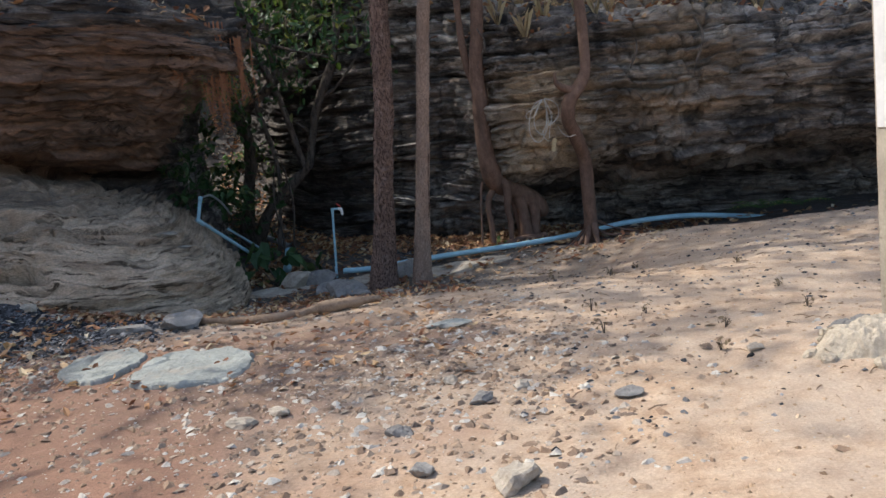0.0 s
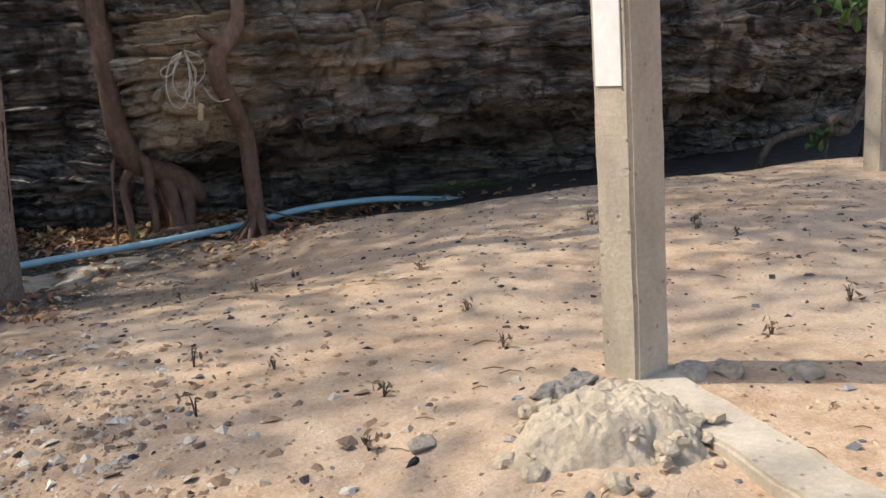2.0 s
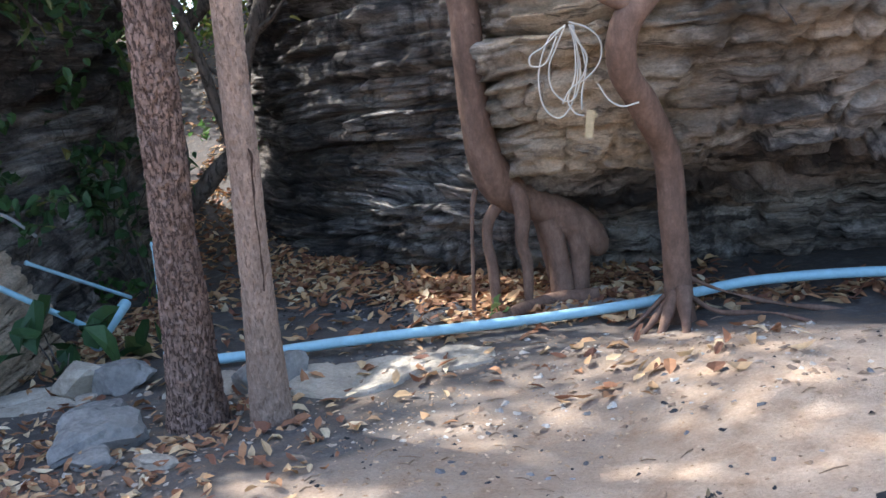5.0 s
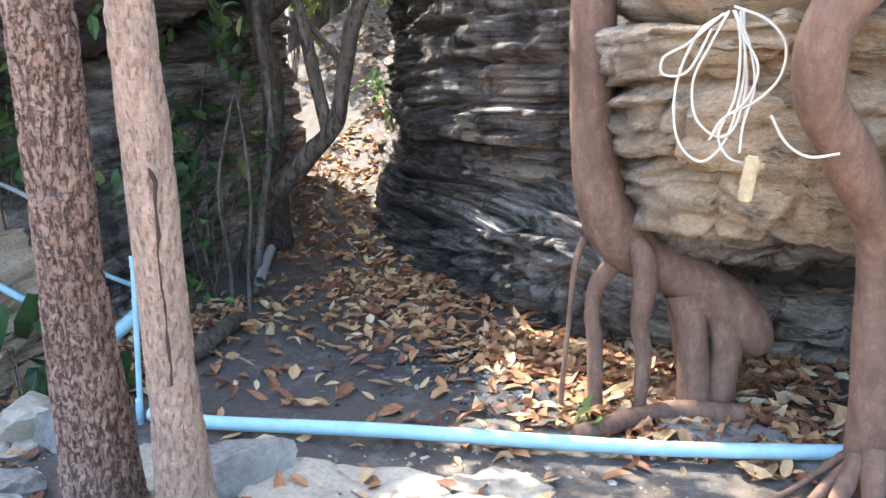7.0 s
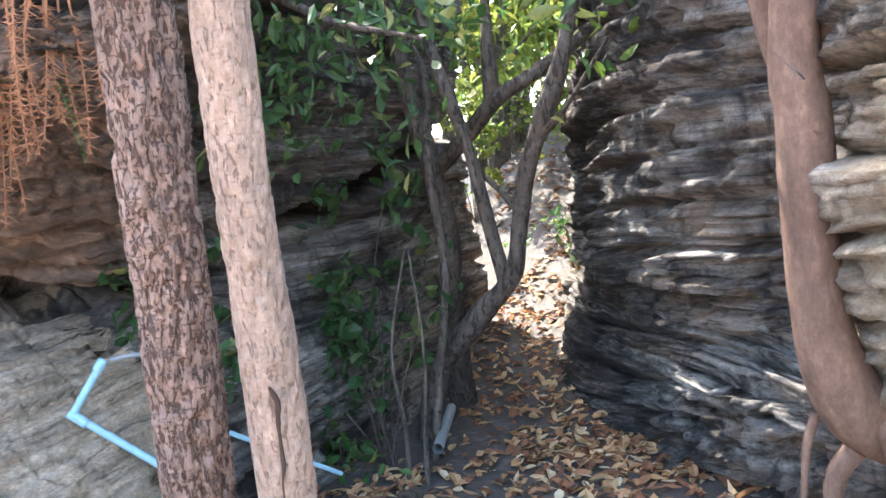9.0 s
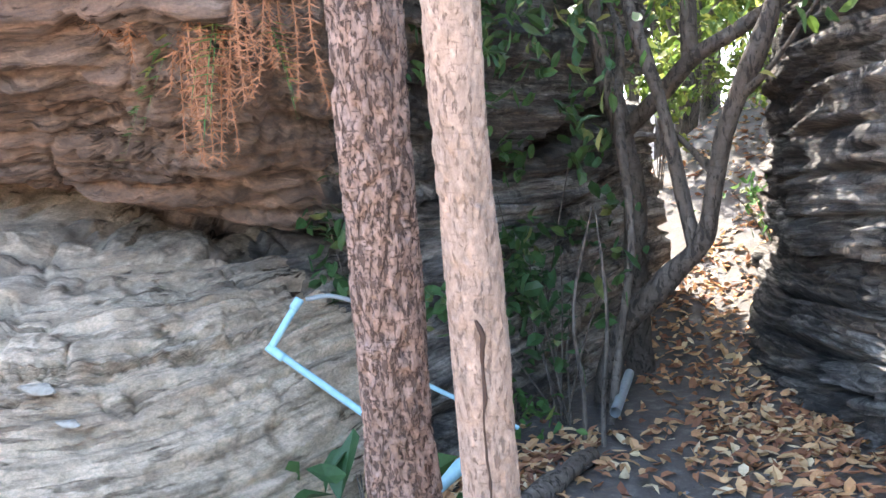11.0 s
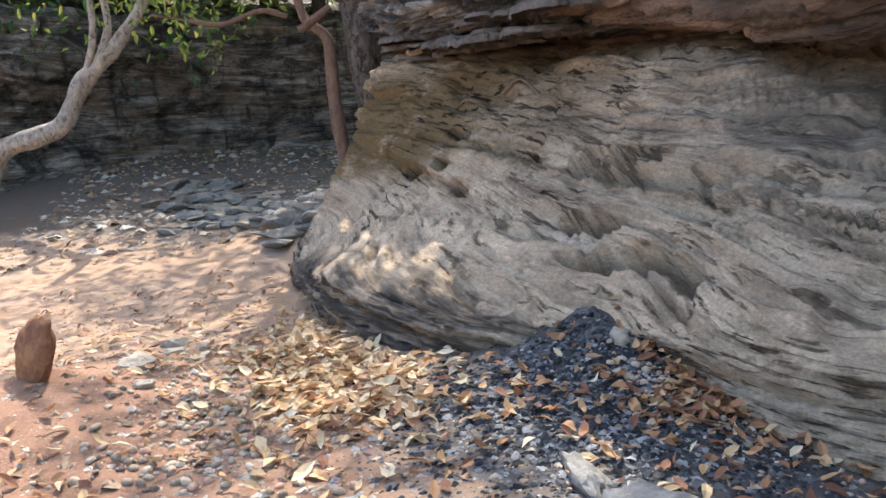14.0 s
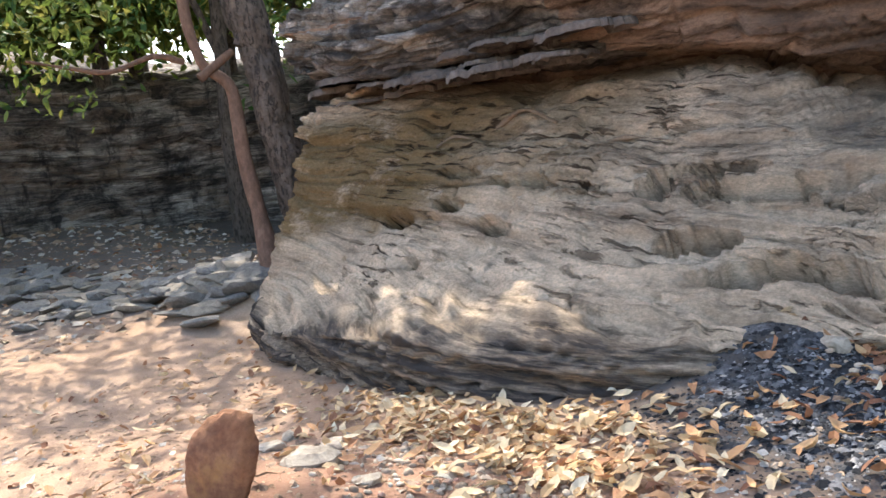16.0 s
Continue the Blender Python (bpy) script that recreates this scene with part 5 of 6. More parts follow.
POST = post_material()
bm = box(0.16, 0.17, 3.4, 0.012, 3)
bmesh.ops.subdivide_edges(bm, edges=[e for e in bm.edges if abs(e.verts[0].co.z - e.verts[1].co.z) > 1], cuts=60)
for v in bm.verts:
    v.co.x += 0.0035 * noise.noise(v.co * 7)
    v.co.y += 0.0035 * noise.noise(v.co * 7 + Vector((9, 0, 0)))
post = part("concrete_post", from_bm("concrete_post", bm, POST))
post.matrix_world = pose(2.335, 4.535, 0.0, 0, 0, 14)
tagged(post, "square cast concrete post standing in sandy ground", "post", "concrete posts")
post2 = copy_thing(post, pose(6.98, 8.05, -0.25, 0, 0, 14))
# thin white plate: sunlight on the whitish upper left face, put into its colour
bm = box(0.006, 0.118, 2.2, 0.002, 1)
bmesh.ops.translate(bm, verts=bm.verts, vec=(-0.0835, 0.0, 1.05))
paint_patch = part("paint_patch", from_bm("paint_patch", bm, simple("sunlit_white_paint", (0.78, 0.77, 0.74), 0.8, 0.2, 0.3, 9, 0.3)), post, "sunlit whitish paint on the upper left face")
tagged(post2, "square cast concrete post standing near the rock")
bm = box(0.2, 4.2, 0.16, 0.012, 2)
bmesh.ops.subdivide_edges(bm, edges=[e for e in bm.edges if abs(e.verts[0].co.y - e.verts[1].co.y) > 1], cuts=80)
for v in bm.verts:
    v.co += Vector((0.006, 0.0, 0.005)) * noise.noise(v.co * 9)
beam = part("ground_beam", from_bm("ground_beam", bm, POST))
beam.matrix_world = pose(2.27, 2.38, -0.09, 0, 0, -2)
tagged(beam, "narrow concrete ground beam running from the post", "beam")

# ---------------------------------------------------------------- single stones and wood
MORTAR = stone_material("mortar", (0.6, 0.52, 0.4), (0.42, 0.35, 0.26), (0.5, 0.4, 0.28))
heap = empty("mortar_heap", (2.0, 4.13, 0.0))
hu, hv = np.meshgrid(np.linspace(-0.36, 0.36, 110), np.linspace(-0.36, 0.36, 110), indexing="ij")
hr = np.sqrt(hu ** 2 + (hv * 1.15) ** 2) + 0.07 * fbm(hu * 6, hv * 6, 3.3, 3)
hz = 0.13 * (1 - step(hr, 0.08, 0.34)) + (1 - step(hr, 0.2, 0.34)) * (0.02 * fbm(hu * 9, hv * 9, 1.0, 4, 0.6) + 0.01 * np.abs(vnoise(hu * 40, hv * 40, 0)))
hx, hy = 2.0 + hu, 4.13 + hv
under(part("mound", mesh_of("mound", np.stack([hx, hy, ground(hx, hy) + hz - 0.025], -1), grid_faces(110, 110), MORTAR)), heap)
for i in range(40):
    a, r_ = rng.uniform(0, 6.28), 0.34 * math.sqrt(rng.uniform(0, 1))
    x, y, sz = 2.0 + r_ * math.cos(a), 4.13 + r_ * math.sin(a) * 0.9, rng.uniform(0.012, 0.04)
    ob = part("lump", stone_mesh("lump", (sz, sz * 0.85, sz * 0.7), MORTAR, i, rough=0.5, res=2))
    ob.matrix_world = pose(x, y, gz(x, y) + 0.1 * (1 - r_ / 0.36), rng.uniform(-20, 20), rng.uniform(-20, 20), rng.uniform(0, 360))
    under(ob, heap)
tagged(heap, "heap of broken pale mortar at the post's foot", "rubble")
for i, (x, y, s_) in enumerate(((2.1, 4.5, 0.06), (2.02, 4.44, 0.045), (2.16, 4.42, 0.05), (1.94, 4.47, 0.04), (2.0, 4.52, 0.035), (2.5, 4.45, 0.06), (2.62, 4.4, 0.05), (2.85, 4.3, 0.06))):
    stone(x, y, (s_, s_ * 0.8, s_ * 0.7), STONE_GREY if i < 5 else STONE_PALE, "grey lump of broken concrete by the post", 40 * i, seed=20 + i, group="lumps by the post", rough=0.4)
stone(1.8, 4.13, (0.06, 0.025, 0.02), STONE_RED, "broken piece of red brick on the sand", 20, seed=4, name="brick_piece", cat="brick")



def flat_slab(x, y, rx, ry, h, mat, label, turn=0.0, seed=1, name="concrete_slab", z=None, thick=0.09):
    """A broken slab lying on the ground: angular outline, rough top, upright edges."""
    r = random.Random(seed)
    k = 9
    corner = [r.uniform(0.78, 1.12) for _ in range(k)]
    th = np.linspace(0, 2 * math.pi, 96, endpoint=False)
    rim = np.interp(th * k / (2 * math.pi), np.arange(k + 1), corner + corner[:1]) + 0.05 * fbm(np.cos(th) * 5 + seed, np.sin(th) * 5, seed, 3)
    rho = np.concatenate([np.linspace(0.02, 0.97, 26), [1.0, 1.015, 1.02]])
    u, v = rim[:, None] * rho * np.cos(th)[:, None] * rx, rim[:, None] * rho * np.sin(th)[:, None] * ry
    a = radians(turn)
    px, py = x + u * math.cos(a) - v * math.sin(a), y + u * math.sin(a) + v * math.cos(a)
    top = h + 0.008 * fbm(px * 5, py * 5, seed, 4, 0.6) + 0.006 * np.abs(vnoise(px * 30, py * 30, seed)) - 0.02 * np.exp(-(vnoise(px * 3.1 + seed, py * 3.1, 0.4) / 0.05) ** 2)
    drop = np.concatenate([np.zeros(26), [0.012, 0.03, thick + h]])
    me = mesh_of(name, np.stack([px, py, (ground(px, py) if z is None else z) + top - drop], -1), grid_faces(96, 29, True), mat)
    return tagged(part(name, me), label, "slab")


flat_slab(-2.22, 5.62, 0.32, 0.36, 0.03, STONE_GREEN, "flat cracked slab of greenish concrete on the gravel", 8, 31)
flat_slab(-1.57, 5.34, 0.36, 0.36, 0.035, STONE_GREEN, "flat cracked slab of greenish concrete on the gravel", 20, 35)
stone(-2.34, 6.55, (0.17, 0.05, 0.045), STONE_GREY, "long pale stone lying at the edge of dark soil", 4, seed=33)
stone(-2.0, 6.6, (0.14, 0.1, 0.1), STONE_GREY, "brown rounded stone on dark soil", 4, seed=36)
stone(0.0, 5.62, (0.12, 0.09, 0.025), STONE_GREEN, "flat pale stone half sunk in sand", 10, seed=34)
stone(-1.3, 9.3, (0.17, 0.12, 0.12), STONE_GREY, "grey block of stone near the standpipe", 10, seed=41)
stone(-1.52, 9.28, (0.17, 0.13, 0.15), STONE_PALE, "pale squared block of stone on a slab", 30, 12, seed=42, rough=0.1)
stone(-0.42, 9.28, (0.18, 0.13, 0.12), STONE_GREY, "angular grey stone between the trunks", 40, seed=43, rough=0.15)
stone(-0.95, 8.45, (0.2, 0.16, 0.13), STONE_GREY, "rough grey stone in front of the trees", 70, seed=44)
stone(-0.8, 8.25, (0.12, 0.09, 0.06), STONE_GREY, "small grey stone in front of the trees", 10, seed=45)
stone(-1.1, 8.75, (0.16, 0.1, 0.08), STONE_GREY, "grey stone beside the dark trunk", 60, seed=46)
stone(-0.5, 8.2, (0.09, 0.06, 0.04), STONE_PALE, "small white stone in front of the trees", 0, seed=47)
flat_slab(1.28, 10.28, 0.36, 0.14, 0.03, STONE_GREY, "flat grey rock half buried in leaves", -14, 52, "flat_rock")
flat_slab(-1.7, 9.16, 0.34, 0.2, 0.02, STONE_PALE, "flat pale slab lying beside the plant", 10, 48, "stone_slab")
flat_slab(0.02, 9.3, 0.48, 0.26, 0.025, STONE_PALE, "flat pale concrete slab beside the water pipe", 14, 49)
flat_slab(0.55, 9.48, 0.24, 0.2, 0.015, STONE_PALE, "flat pale concrete slab beside the water pipe", 8, 50)
flat_slab(-0.72, 9.25, 0.28, 0.2, 0.02, STONE_PALE, "flat pale slab behind the trunks", 30, 51, "stone_slab")
bm = bmesh.new()
bmesh.ops.create_icosphere(bm, subdivisions=4, radius=1.0)
for v in bm.verts:
    q = v.co * 1.6
    v.co = Vector((v.co.x * 0.125, v.co.y * 0.05, v.co.z * 0.165 + 0.03 * v.co.x)) * (1 + 0.22 * noise.noise(q) + 0.09 * noise.noise(q * 3) + 0.05 * noise.noise(q * 9))
red = part("stone", from_bm("stone", bm, STONE_RED, True))
red.matrix_world = pose(-3.8, 4.67, gz(-3.8, 4.67) + 0.11, -8, 12, 40)
tagged(red, "upright rusty-brown rounded slab of stone in sandy soil", "stone")
for i, (x, y, s_) in enumerate(((-4.05, 5.05, 0.11), (-4.75, 5.15, 0.07), (-5.1, 5.1, 0.08), (-4.9, 5.3, 0.05), (-4.45, 5.3, 0.07), (-3.7, 5.1, 0.05))):
    stone(x, y, (s_, s_ * 0.7, s_ * 0.45), STONE_PALE, "pale angular stone on sunlit sandy soil", 50 * i, seed=62 + i, group="pale stones on the sand")
stone(-3.34, 7.14, (0.055, 0.045, 0.04), STONE_PALE, "small pale stone on the charcoal heap", 10, seed=71)
stone(-2.3, 7.72, (0.13, 0.09, 0.09), STONE_GREY, "ash-covered stone beside the rock foot", 10, seed=72)
for i, (x, y, s_) in enumerate(((0.75, 4.0, 0.06), (1.5, 4.4, 0.045), (0.15, 3.25, 0.1), (-0.2, 3.45, 0.05), (-0.9, 4.3, 0.05), (-1.05, 4.2, 0.06), (0.1, 4.2, 0.06), (0.3, 4.35, 0.05), (-0.05, 4.6, 0.05), (-0.3, 3.9, 0.06))):
    stone(x, y, (s_, s_ * 0.75, s_ * 0.55), STONE_PALE if i % 3 else STONE_GREY, "loose stone lying on the gravelly ground", 37 * i, seed=80 + i, group="loose stones on the gravel")

FLAT = [stone_mesh("flat_stone", (1.0, 0.62 + 0.06 * k, 0.16 + 0.07 * k), STONE_TAN if k % 2 else STONE_GREY, 90 + k, rough=0.16, res=2) for k in range(5)]
for i in range(190):                                                  # tumbled flat stones below the corner tree and along the bed
    if i < 80:
        u = rng.uniform(0, 1)
        x, y = -7.9 - 2.0 * u + rng.normal(0, 0.15), 6.35 - 0.35 * u + rng.normal(0, 0.22)
        z_up = 0.04
    else:
        x, y = rng.uniform(-12.6, -9.4), 0
        y = 5.4 + 0.12 * (x + 10) + rng.normal(0, 0.3)
        z_up = 0.02
    s_ = rng.uniform(0.06, 0.2) * (1.25 if i < 80 else 1.0)
    ob = new("flat_stone", FLAT[i % 5])
    ob.scale = (s_, s_, s_)
    ob.matrix_world = pose(x, y, gz(x, y) + z_up, rng.normal(0, 9), rng.normal(0, 9), rng.uniform(0, 360)) @ Matrix.Diagonal((s_, s_, s_, 1))
    tagged(ob, "flat tumbled slab of grey sandstone", "stone", "tumbled flat stones")


def driftwood(pts, rad, label, name="dead_branch", mat=WOOD_DRY):
    V, F, D = tube(pts, rad, 14, 50, rough=0.008, lump=0.012)
    return tagged(part(name, mesh_of(name, V, F, mat, True, {"depth": D})), label, "branch")


def lay(pts, up=0.03):
    return [(x, y, gz(x, y) + up) for x, y in pts]


driftwood(lay([(-1.85, 6.62), (-1.4, 6.55), (-1.05, 6.6)]), [0.03, 0.033, 0.026], "dry barkless branch lying on sandy ground")
driftwood(lay([(-1.08, 6.4), (-0.95, 6.55), (-0.75, 6.62), (-0.5, 6.7)], 0.05), [0.03, 0.038, 0.035, 0.02], "dry barkless branch lying on sandy ground")
driftwood(lay([(-1.45, 10.1), (-1.55, 10.5), (-1.7, 10.95)], 0.05), [0.05, 0.06, 0.05], "rotting log half sunk in the gully floor", "log", BARK_GREY)
driftwood(lay([(0.72, 10.0), (0.85, 10.25), (1.05, 10.42), (1.3, 10.45)], 0.04), [0.045, 0.05, 0.055, 0.05], "thick root arching out of the leaf litter", "root", BARK_SMOOTH)

# ---------------------------------------------------------------- litter, gravel, weeds
pts = np.vstack([blot(1100, 0.7, 11.05, 0.6, 0.2), blot(600, 1.15, 10.45, 0.45, 0.25), blot(900, -0.9, 12.1, 0.55, 0.5), in_box(260, -2.4, 0.8, 9.9, 11.4), blot(450, -1.95, 10.4, 0.25, 0.4), in_box(200, -1.9, 2.2, 8.6, 10.0), blot(250, 2.6, 10.45, 0.8, 0.15), in_box(1500, -3.6, -1.6, 12.6, 17), in_box(1300, -5.5, -2, 16, 22)])
litter("leaf_litter", pts, 0.11, LEAF_DRY, "brown dead leaves strewn over the gully floor")
pts = np.vstack([blot(520, -4.3, 5.85, 0.6, 0.2), blot(300, -3.55, 5.95, 0.38, 0.3), blot(60, -5.0, 5.3, 0.9, 0.4), in_box(60, -2.5, -1.3, 7.4, 8.8)])
litter("pale_leaf_litter", pts, 0.09, LEAF_PALE, "bleached dry leaves scattered below the rock")
litter("leaf_litter", np.vstack([blot(90, -3.2, 7.3, 0.2, 0.06), blot(190, -2.78, 7.3, 0.09, 0.25), blot(40, -3.4, 6.6, 0.5, 0.3)]), 0.085, LEAF_DRY, "brown dead leaves on the charcoal heap")
litter("leaf_litter", np.vstack([in_box(800, -3.4, -0.4, 6.6, 8.7), in_box(420, -1.6, 0.3, 7.2, 9.0), in_box(250, -3.2, 0.2, 4.6, 6.6), in_box(300, -7.5, -2.8, 4.0, 6.4)]), 0.075, LEAF_DRY, "small brown dead leaves on dark soil")
litter("leaf_litter", np.vstack([in_box(160, -13, -8.4, 3.5, 7.2)]), 0.1, LEAF_DRY, "dry leaves on the dark stream bed")

gravel("gravel", np.vstack([blot(5200, -0.6, 4.6, 0.9, 0.9), in_box(3800, -3.2, 0.8, 2.2, 6.4), blot(1200, 0.15, 4.9, 0.4, 0.4)]), 0.006, 0.045, CRUMB_MIXED, "loose mixed gravel and rubble on red soil")
gravel("gravel", np.vstack([in_box(2200, -3.2, -0.2, 6.4, 9.2), in_box(900, -0.2, 2.4, 8.4, 9.8), blot(900, -3.2, 5.6, 0.6, 0.4), in_box(900, -6.5, -2.8, 3.6, 5.8)]), 0.008, 0.04, CRUMB_MIXED, "scattered pebbles on dark soil")
gravel("stream_rubble", in_box(2600, -15.5, -8.4, 3.2, 8.2), 0.02, 0.11, CRUMB_MIXED, "tumbled grey rubble on the dry stream bed")
gravel("sand_crumbs", np.vstack([in_box(15000, 0.2, 7.5, 2.6, 9.2), in_box(4500, -7.5, -3.0, 4.0, 6.0)]), 0.004, 0.02, CRUMB_SAND, "small clods of sandy earth")
gravel("dark_crumbs", np.vstack([in_box(1100, 0.2, 6.5, 3.4, 9.0)]), 0.012, 0.035, CRUMB_DARK, "dark seed husks and clods on the sand")
gravel("charcoal", np.vstack([blot(7500, -2.98, 6.82, 0.42, 0.36), blot(2600, -2.45, 6.75, 0.4, 0.38), blot(900, 0.1, 10.8, 0.5, 0.3)]), 0.006, 0.035, CRUMB_DARK, "heap of black charcoal and ash")


def pebbles(name, pts, lo, hi, mat, label):
    """Water-worn pebbles: small rounded lumps in one mesh."""
    pts = np.asarray(pts, float)
    n = len(pts)
    lat, lon = np.meshgrid(np.array([-0.4, 0.25, 0.9]), np.linspace(0, 2 * math.pi, 8, endpoint=False), indexing="ij")
    base = np.vstack([np.stack([np.cos(lat) * np.cos(lon), np.cos(lat) * np.sin(lon), np.sin(lat)], -1).reshape(-1, 3), (0, 0, 1)])
    k = np.arange(8)
    k2 = (k + 1) % 8
    tris = np.vstack([np.stack([r * 8 + k, r * 8 + k2, r * 8 + 8 + k2], -1) for r in (0, 1)] + [np.stack([r * 8 + k, r * 8 + 8 + k2, r * 8 + 8 + k], -1) for r in (0, 1)] + [np.stack([16 + k, 16 + k2, np.full(8, 24)], -1)])
    R = turns(n, 0.25)
    s = rng.uniform(lo, hi, n)
    L = base[None] * rng.uniform(0.6, 1.15, (n, 1, 3)) * (1, 0.85, 0.6) + rng.normal(0, 0.04, (n, 25, 3))
    V = np.einsum("nvk,nkj->nvj", L, R) * s[:, None, None] + np.column_stack([pts, ground(pts[:, 0], pts[:, 1]) + 0.2 * s])[:, None]
    F = (tris[None] + (np.arange(n) * 25)[:, None, None]).reshape(-1, 3)
    return tagged(part(name, mesh_of(name, V.reshape(-1, 3), F, mat, True)), label, "pebbles", kind="stuff")


PEBBLE = crumb_material("river_pebble", [(0.0, (0.2, 0.15, 0.11)), (0.4, (0.42, 0.34, 0.25)), (0.8, (0.55, 0.47, 0.36)), (1.0, (0.45, 0.25, 0.18))])
pebbles("pebbles", np.vstack([blot(260, -1.85, 7.75, 0.28, 0.22), blot(420, -3.3, 5.35, 0.5, 0.22), blot(130, -2.95, 7.15, 0.2, 0.12)]), 0.01, 0.026, PEBBLE, "rounded pale pebbles on dark soil")


def twigs(name, pts, length, label, mat):
    pts = np.asarray(pts)
    V, F = [], []
    for x, y in pts:
        a, L = rng.uniform(0, 6.28), length * rng.uniform(0.5, 1.4)
        dx, dy = math.cos(a) * L / 2, math.sin(a) * L / 2
        w = 0.0035
        z0, z1, zm = gz(x - dx, y - dy), gz(x + dx, y + dy), gz(x, y) + 0.015
        k = len(V)
        V += [(x - dx, y - dy, z0 + 0.006), (x - dy * 0.05 * 2, y + dx * 0.1, zm), (x + dx, y + dy, z1 + 0.008), (x + dx, y + dy, z1 + 0.004), (x - dy * 0.05 * 2 + w, y + dx * 0.1 + w, zm - 2 * w), (x - dx + w, y - dy + w, z0)]
        F += [(k, k + 1, k + 4), (k, k + 4, k + 5), (k + 1, k + 2, k + 3), (k + 1, k + 3, k + 4)]
    return tagged(part(name, mesh_of(name, V, F, mat)), label, "twigs", kind="stuff")


twigs("twigs", np.vstack([in_box(260, 0.3, 6.5, 3.4, 9.0), in_box(260, -3.2, 2.2, 6.4, 11.6), in_box(140, -7, -2.6, 4.2, 6.4)]), 0.07, "thin dry twigs strewn on the ground", WOOD_DRY)


def dry_weed(x, y, h, i):
    e = empty("dry_weed", (x, y, gz(x, y)))
    z0 = gz(x, y)
    for k in range(3):
        dx, dy = rng.normal(0, h * 0.25), rng.normal(0, h * 0.25)
        under(limb("stem", [(x, y, z0 - 0.02), (x + dx * 0.5, y + dy * 0.5, z0 + h * 0.6), (x + dx, y + dy, z0 + h * rng.uniform(0.7, 1))], [0.004, 0.003, 0.0015], BARK_GREY, None, seg=5, n=10), e)
    under(part("foliage", crown("foliage", [(x, y, z0 + h * 0.6)], (12,), (h * 0.2, h * 0.2, h * 0.2), 0.035, WITHERED, 0.02)), e)
    tagged(e, "small withered weed on the sand", "weed", "withered weeds")


WITHERED = leaf_material("withered_leaf", [(0.0, (0.12, 0.085, 0.05)), (1.0, (0.26, 0.2, 0.12))])
for i, (x, y) in enumerate(np.vstack([[(0.87, 5.06), (1.35, 4.48), (1.2, 5.4), (0.9, 5.6)], in_box(16, 0.9, 4.2, 4.6, 7.6)])):
    dry_weed(float(x), float(y), rng.uniform(0.03, 0.09), i)


# litter and dry grass on top of the cliff: each lies on the rock's own surface
def drop_on(obj, pts, top=9.0):
    """Heights of the first surface of obj below each point."""
    inv = obj.matrix_world.inverted()
    out = []
    for x, y in pts:
        hit, loc, nor, _ = obj.ray_cast(inv @ Vector((x, y, top)), Vector((0, 0, -1)))
        if hit and nor.z > 0.35:
            out.append((x, y, loc.z))
    return np.array(out)


bpy.context.view_layer.update()
spots = drop_on(cliff_r, np.vstack([in_box(2600, 0.2, 9.0, 9.6, 12.6)]))
spots = spots[spots[:, 2] > 1.95]
V, F = leaves_at(spots + (0, 0, 0.02), 0.12, 0.5)
tagged(part("cliff_litter", mesh_of("cliff_litter", V, F, LEAF_DRY)), "brown dead leaves lying on the cliff top", "leaves", kind="stuff")
spots = drop_on(cliff_l, np.vstack([in_box(1200, -8, -2.0, 7.4, 11.0)]))
spots = spots[spots[:, 2] > 2.2]
V, F = leaves_at(spots + (0, 0, 0.02), 0.12, 0.5)
tagged(part("cliff_litter", mesh_of("cliff_litter", V, F, LEAF_DRY)), "brown dead leaves lying on the outcrop top", "leaves", kind="stuff")
DRY_GRASS = leaf_material("dry_grass", [(0.0, (0.3, 0.22, 0.12)), (1.0, (0.5, 0.4, 0.22))], 0.8, 0.2)
spots = drop_on(cliff_r, in_box(110, 0.8, 9.0, 9.9, 11.2))
spots = spots[spots[:, 2] > 2.0]
V, F = [], []
for x, y, z in spots:
    for _ in range(14):
        a, L = rng.uniform(0, 6.28), rng.uniform(0.12, 0.4)
        dx, dy = math.cos(a) * L * 0.35, math.sin(a) * L * 0.35
        k = len(V)
        V += [(x - 0.004, y, z - 0.02), (x + 0.004, y, z - 0.02), (x + dx * 0.5, y + dy * 0.5, z + L * 0.6), (x + dx, y + dy, z + L * 0.75)]
        F += [(k, k + 1, k + 2), (k + 1, k + 3, k + 2)]
tagged(part("dry_grass", mesh_of("dry_grass", V, F, DRY_GRASS)), "tufts of dry grass along the cliff top", "grass", kind="stuff")
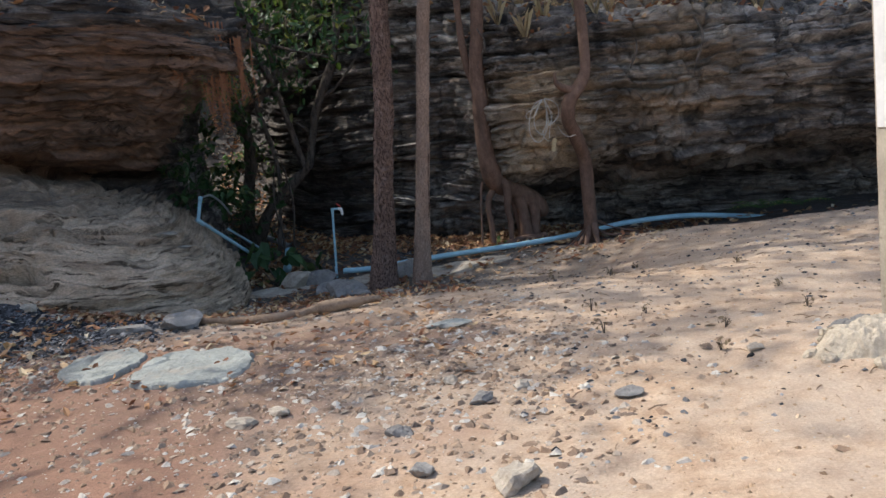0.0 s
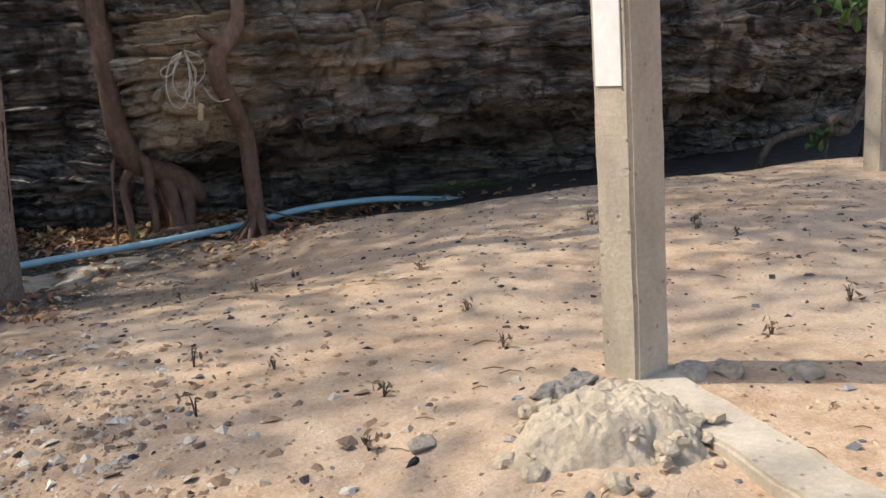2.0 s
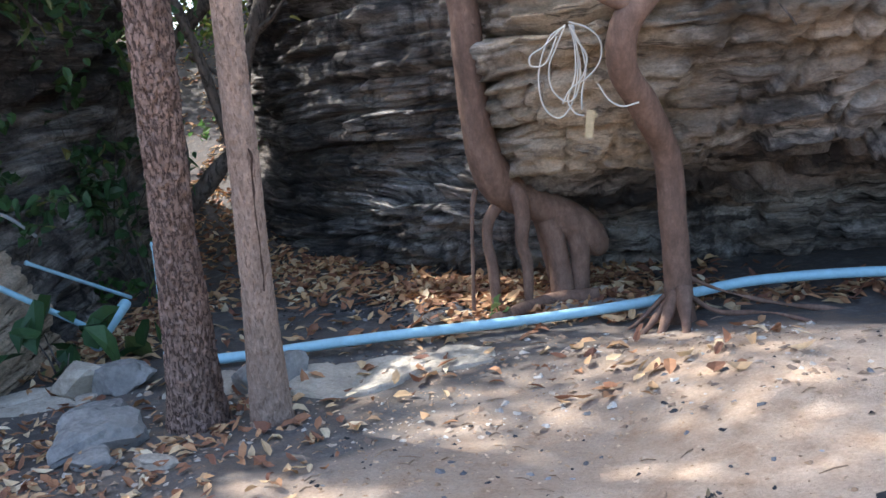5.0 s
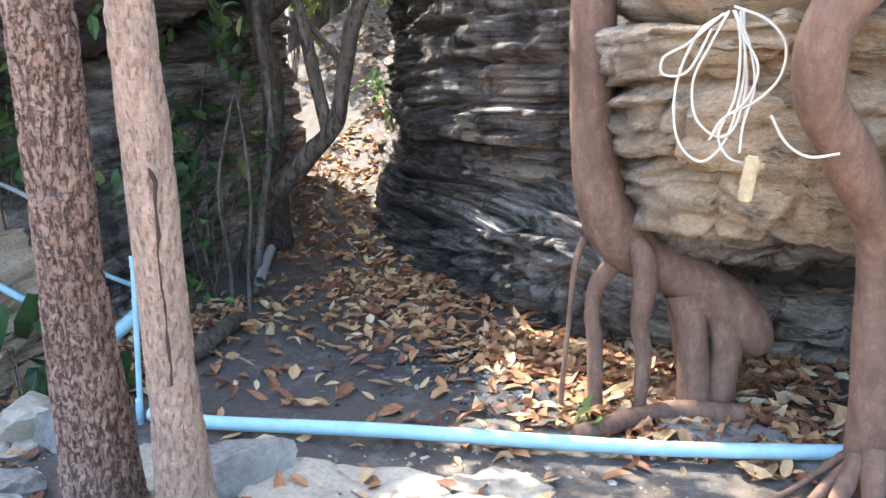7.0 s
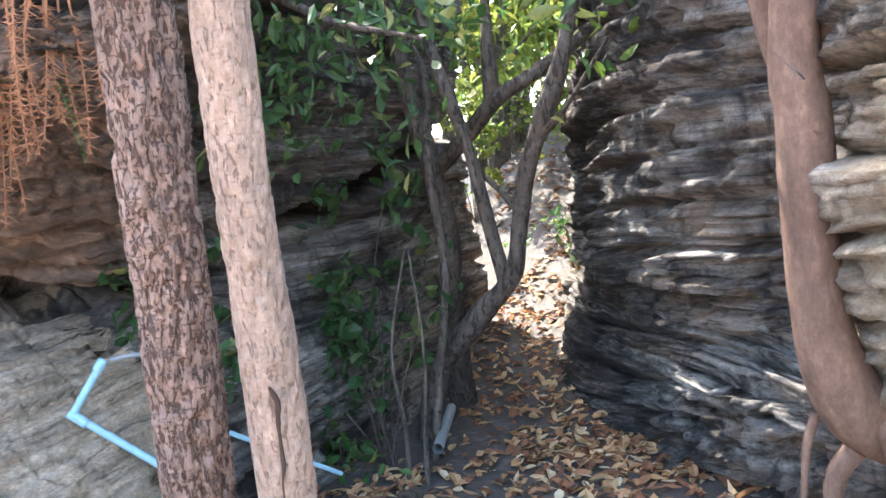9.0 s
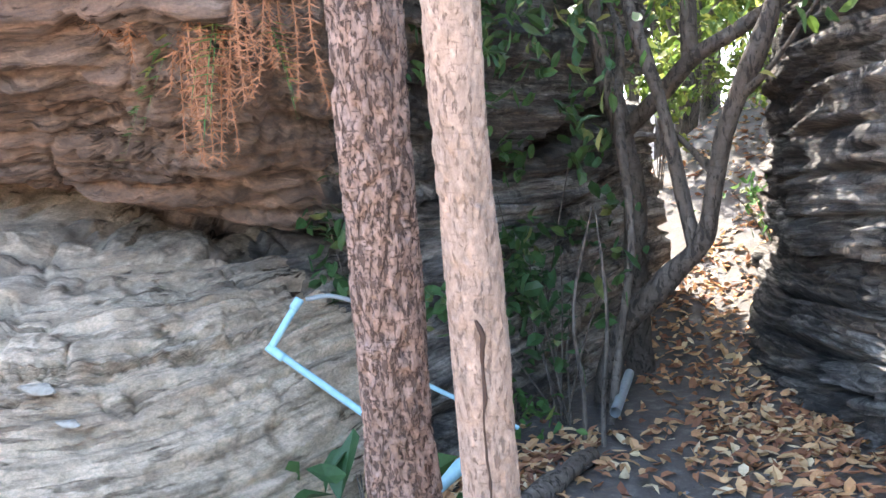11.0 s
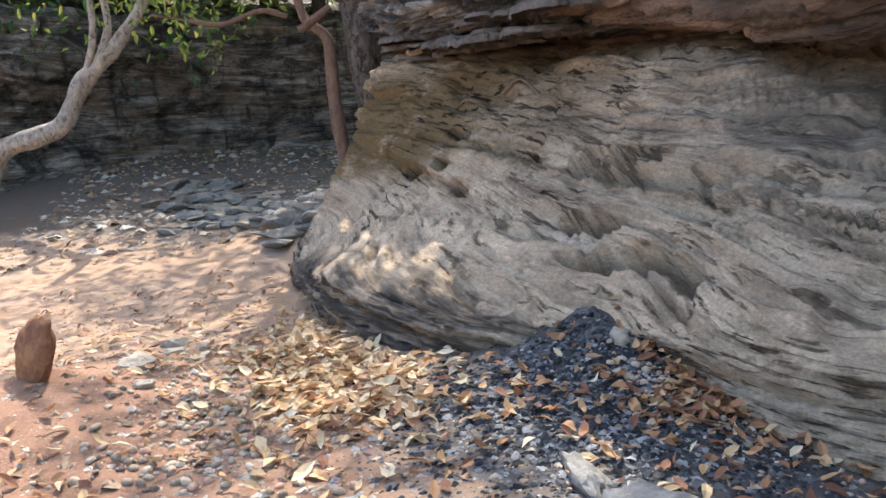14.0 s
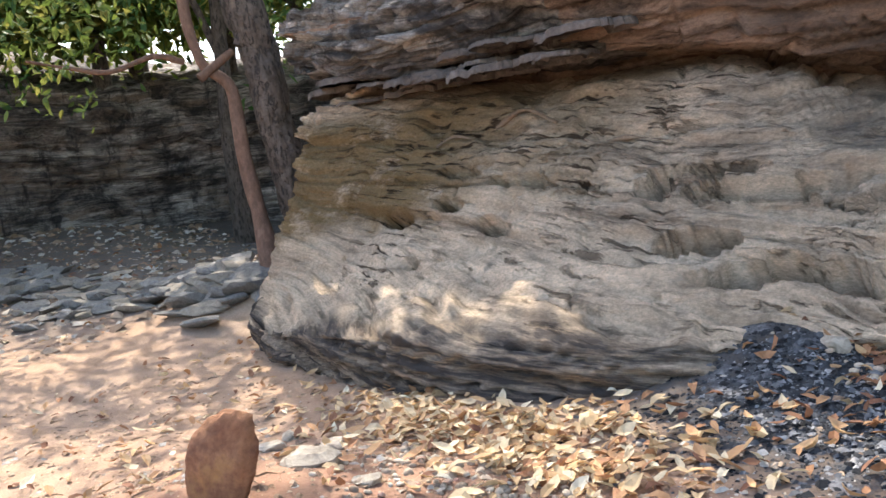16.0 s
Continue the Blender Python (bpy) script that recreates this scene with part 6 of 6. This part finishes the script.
# vines hanging down the cliff
for i, (x, y, z) in enumerate(((2.9, 9.45, 2.1), (3.7, 9.35, 2.1), (2.2, 9.4, 2.05), (0.7, 10.0, 2.2), (4.6, 9.3, 2.0))):
    L = 0.6 + 0.5 * rng.uniform()
    driftwood([(x, y + 0.1, z), (x + 0.05, y - 0.1, z - L * 0.3), (x - 0.05, y - 0.08, z - L * 0.7), (x + 0.08, y - 0.1, z - L)], [0.007, 0.006, 0.005, 0.003], "thin dry vine hanging down the cliff", "vine", BARK_GREY)

# thin weathered slabs, twigs and small stones on the ledge under the roof
for i in range(16):
    u = i / 15
    x = -7.75 + 2.6 * u
    flat_slab(x, 7.26 + 0.38 * u + rng.normal(0, 0.07), rng.uniform(0.2, 0.42), rng.uniform(0.24, 0.4), 0.0, STONE_SLATE, "thin dark slab of sandstone jutting from the ledge",
              float(rng.uniform(-30, 30)), 200 + i, "rock_slab", 1.95 - 0.1 * u - 0.07 * (i % 3) + float(rng.normal(0, 0.02)), 0.03 + 0.02 * (i % 2))
for i, (x, y, dx, dy) in enumerate(((-5.7, 7.55, 0.5, 0.1), (-5.3, 7.7, 0.35, -0.12), (-4.95, 7.75, 0.3, 0.15), (-5.0, 7.6, 0.4, 0.02), (-6.2, 7.3, 0.3, 0.1))):
    at = drop_on(cliff_l, [(x - dx / 2, y - dy / 2), (x, y), (x + dx / 2, y + dy / 2)], 1.64)
    if len(at) == 3:
        driftwood([tuple(p + (0, 0, 0.01 + 0.02 * (k == 1))) for k, p in enumerate(at)], [0.007, 0.008, 0.004], "thin dead twig lying on the rock ledge", "twig")
for x, y, top, sz, label in ((-5.82, 7.66, 1.68, 0.03, "small white stone on the rock ledge"), (-2.52, 8.35, 1.0, 0.06, "flat grey stone lying on the pale rock"), (-2.4, 8.42, 1.0, 0.04, "flat grey stone lying on the pale rock")):
    for p in drop_on(cliff_l, [(x, y)], top):
        stone(float(p[0]), float(p[1]), (sz * 1.3, sz, sz * 0.5), STONE_PALE if sz < 0.035 else STONE_TAN, label, 30, seed=150, z=float(p[2]))
shrub("creeper", -2.75, 10.3, 9, 260, 0.3, 0.11, "dark green creeper hanging on the gully wall", LEAF_DEEP, 1.5, cat="creeper")
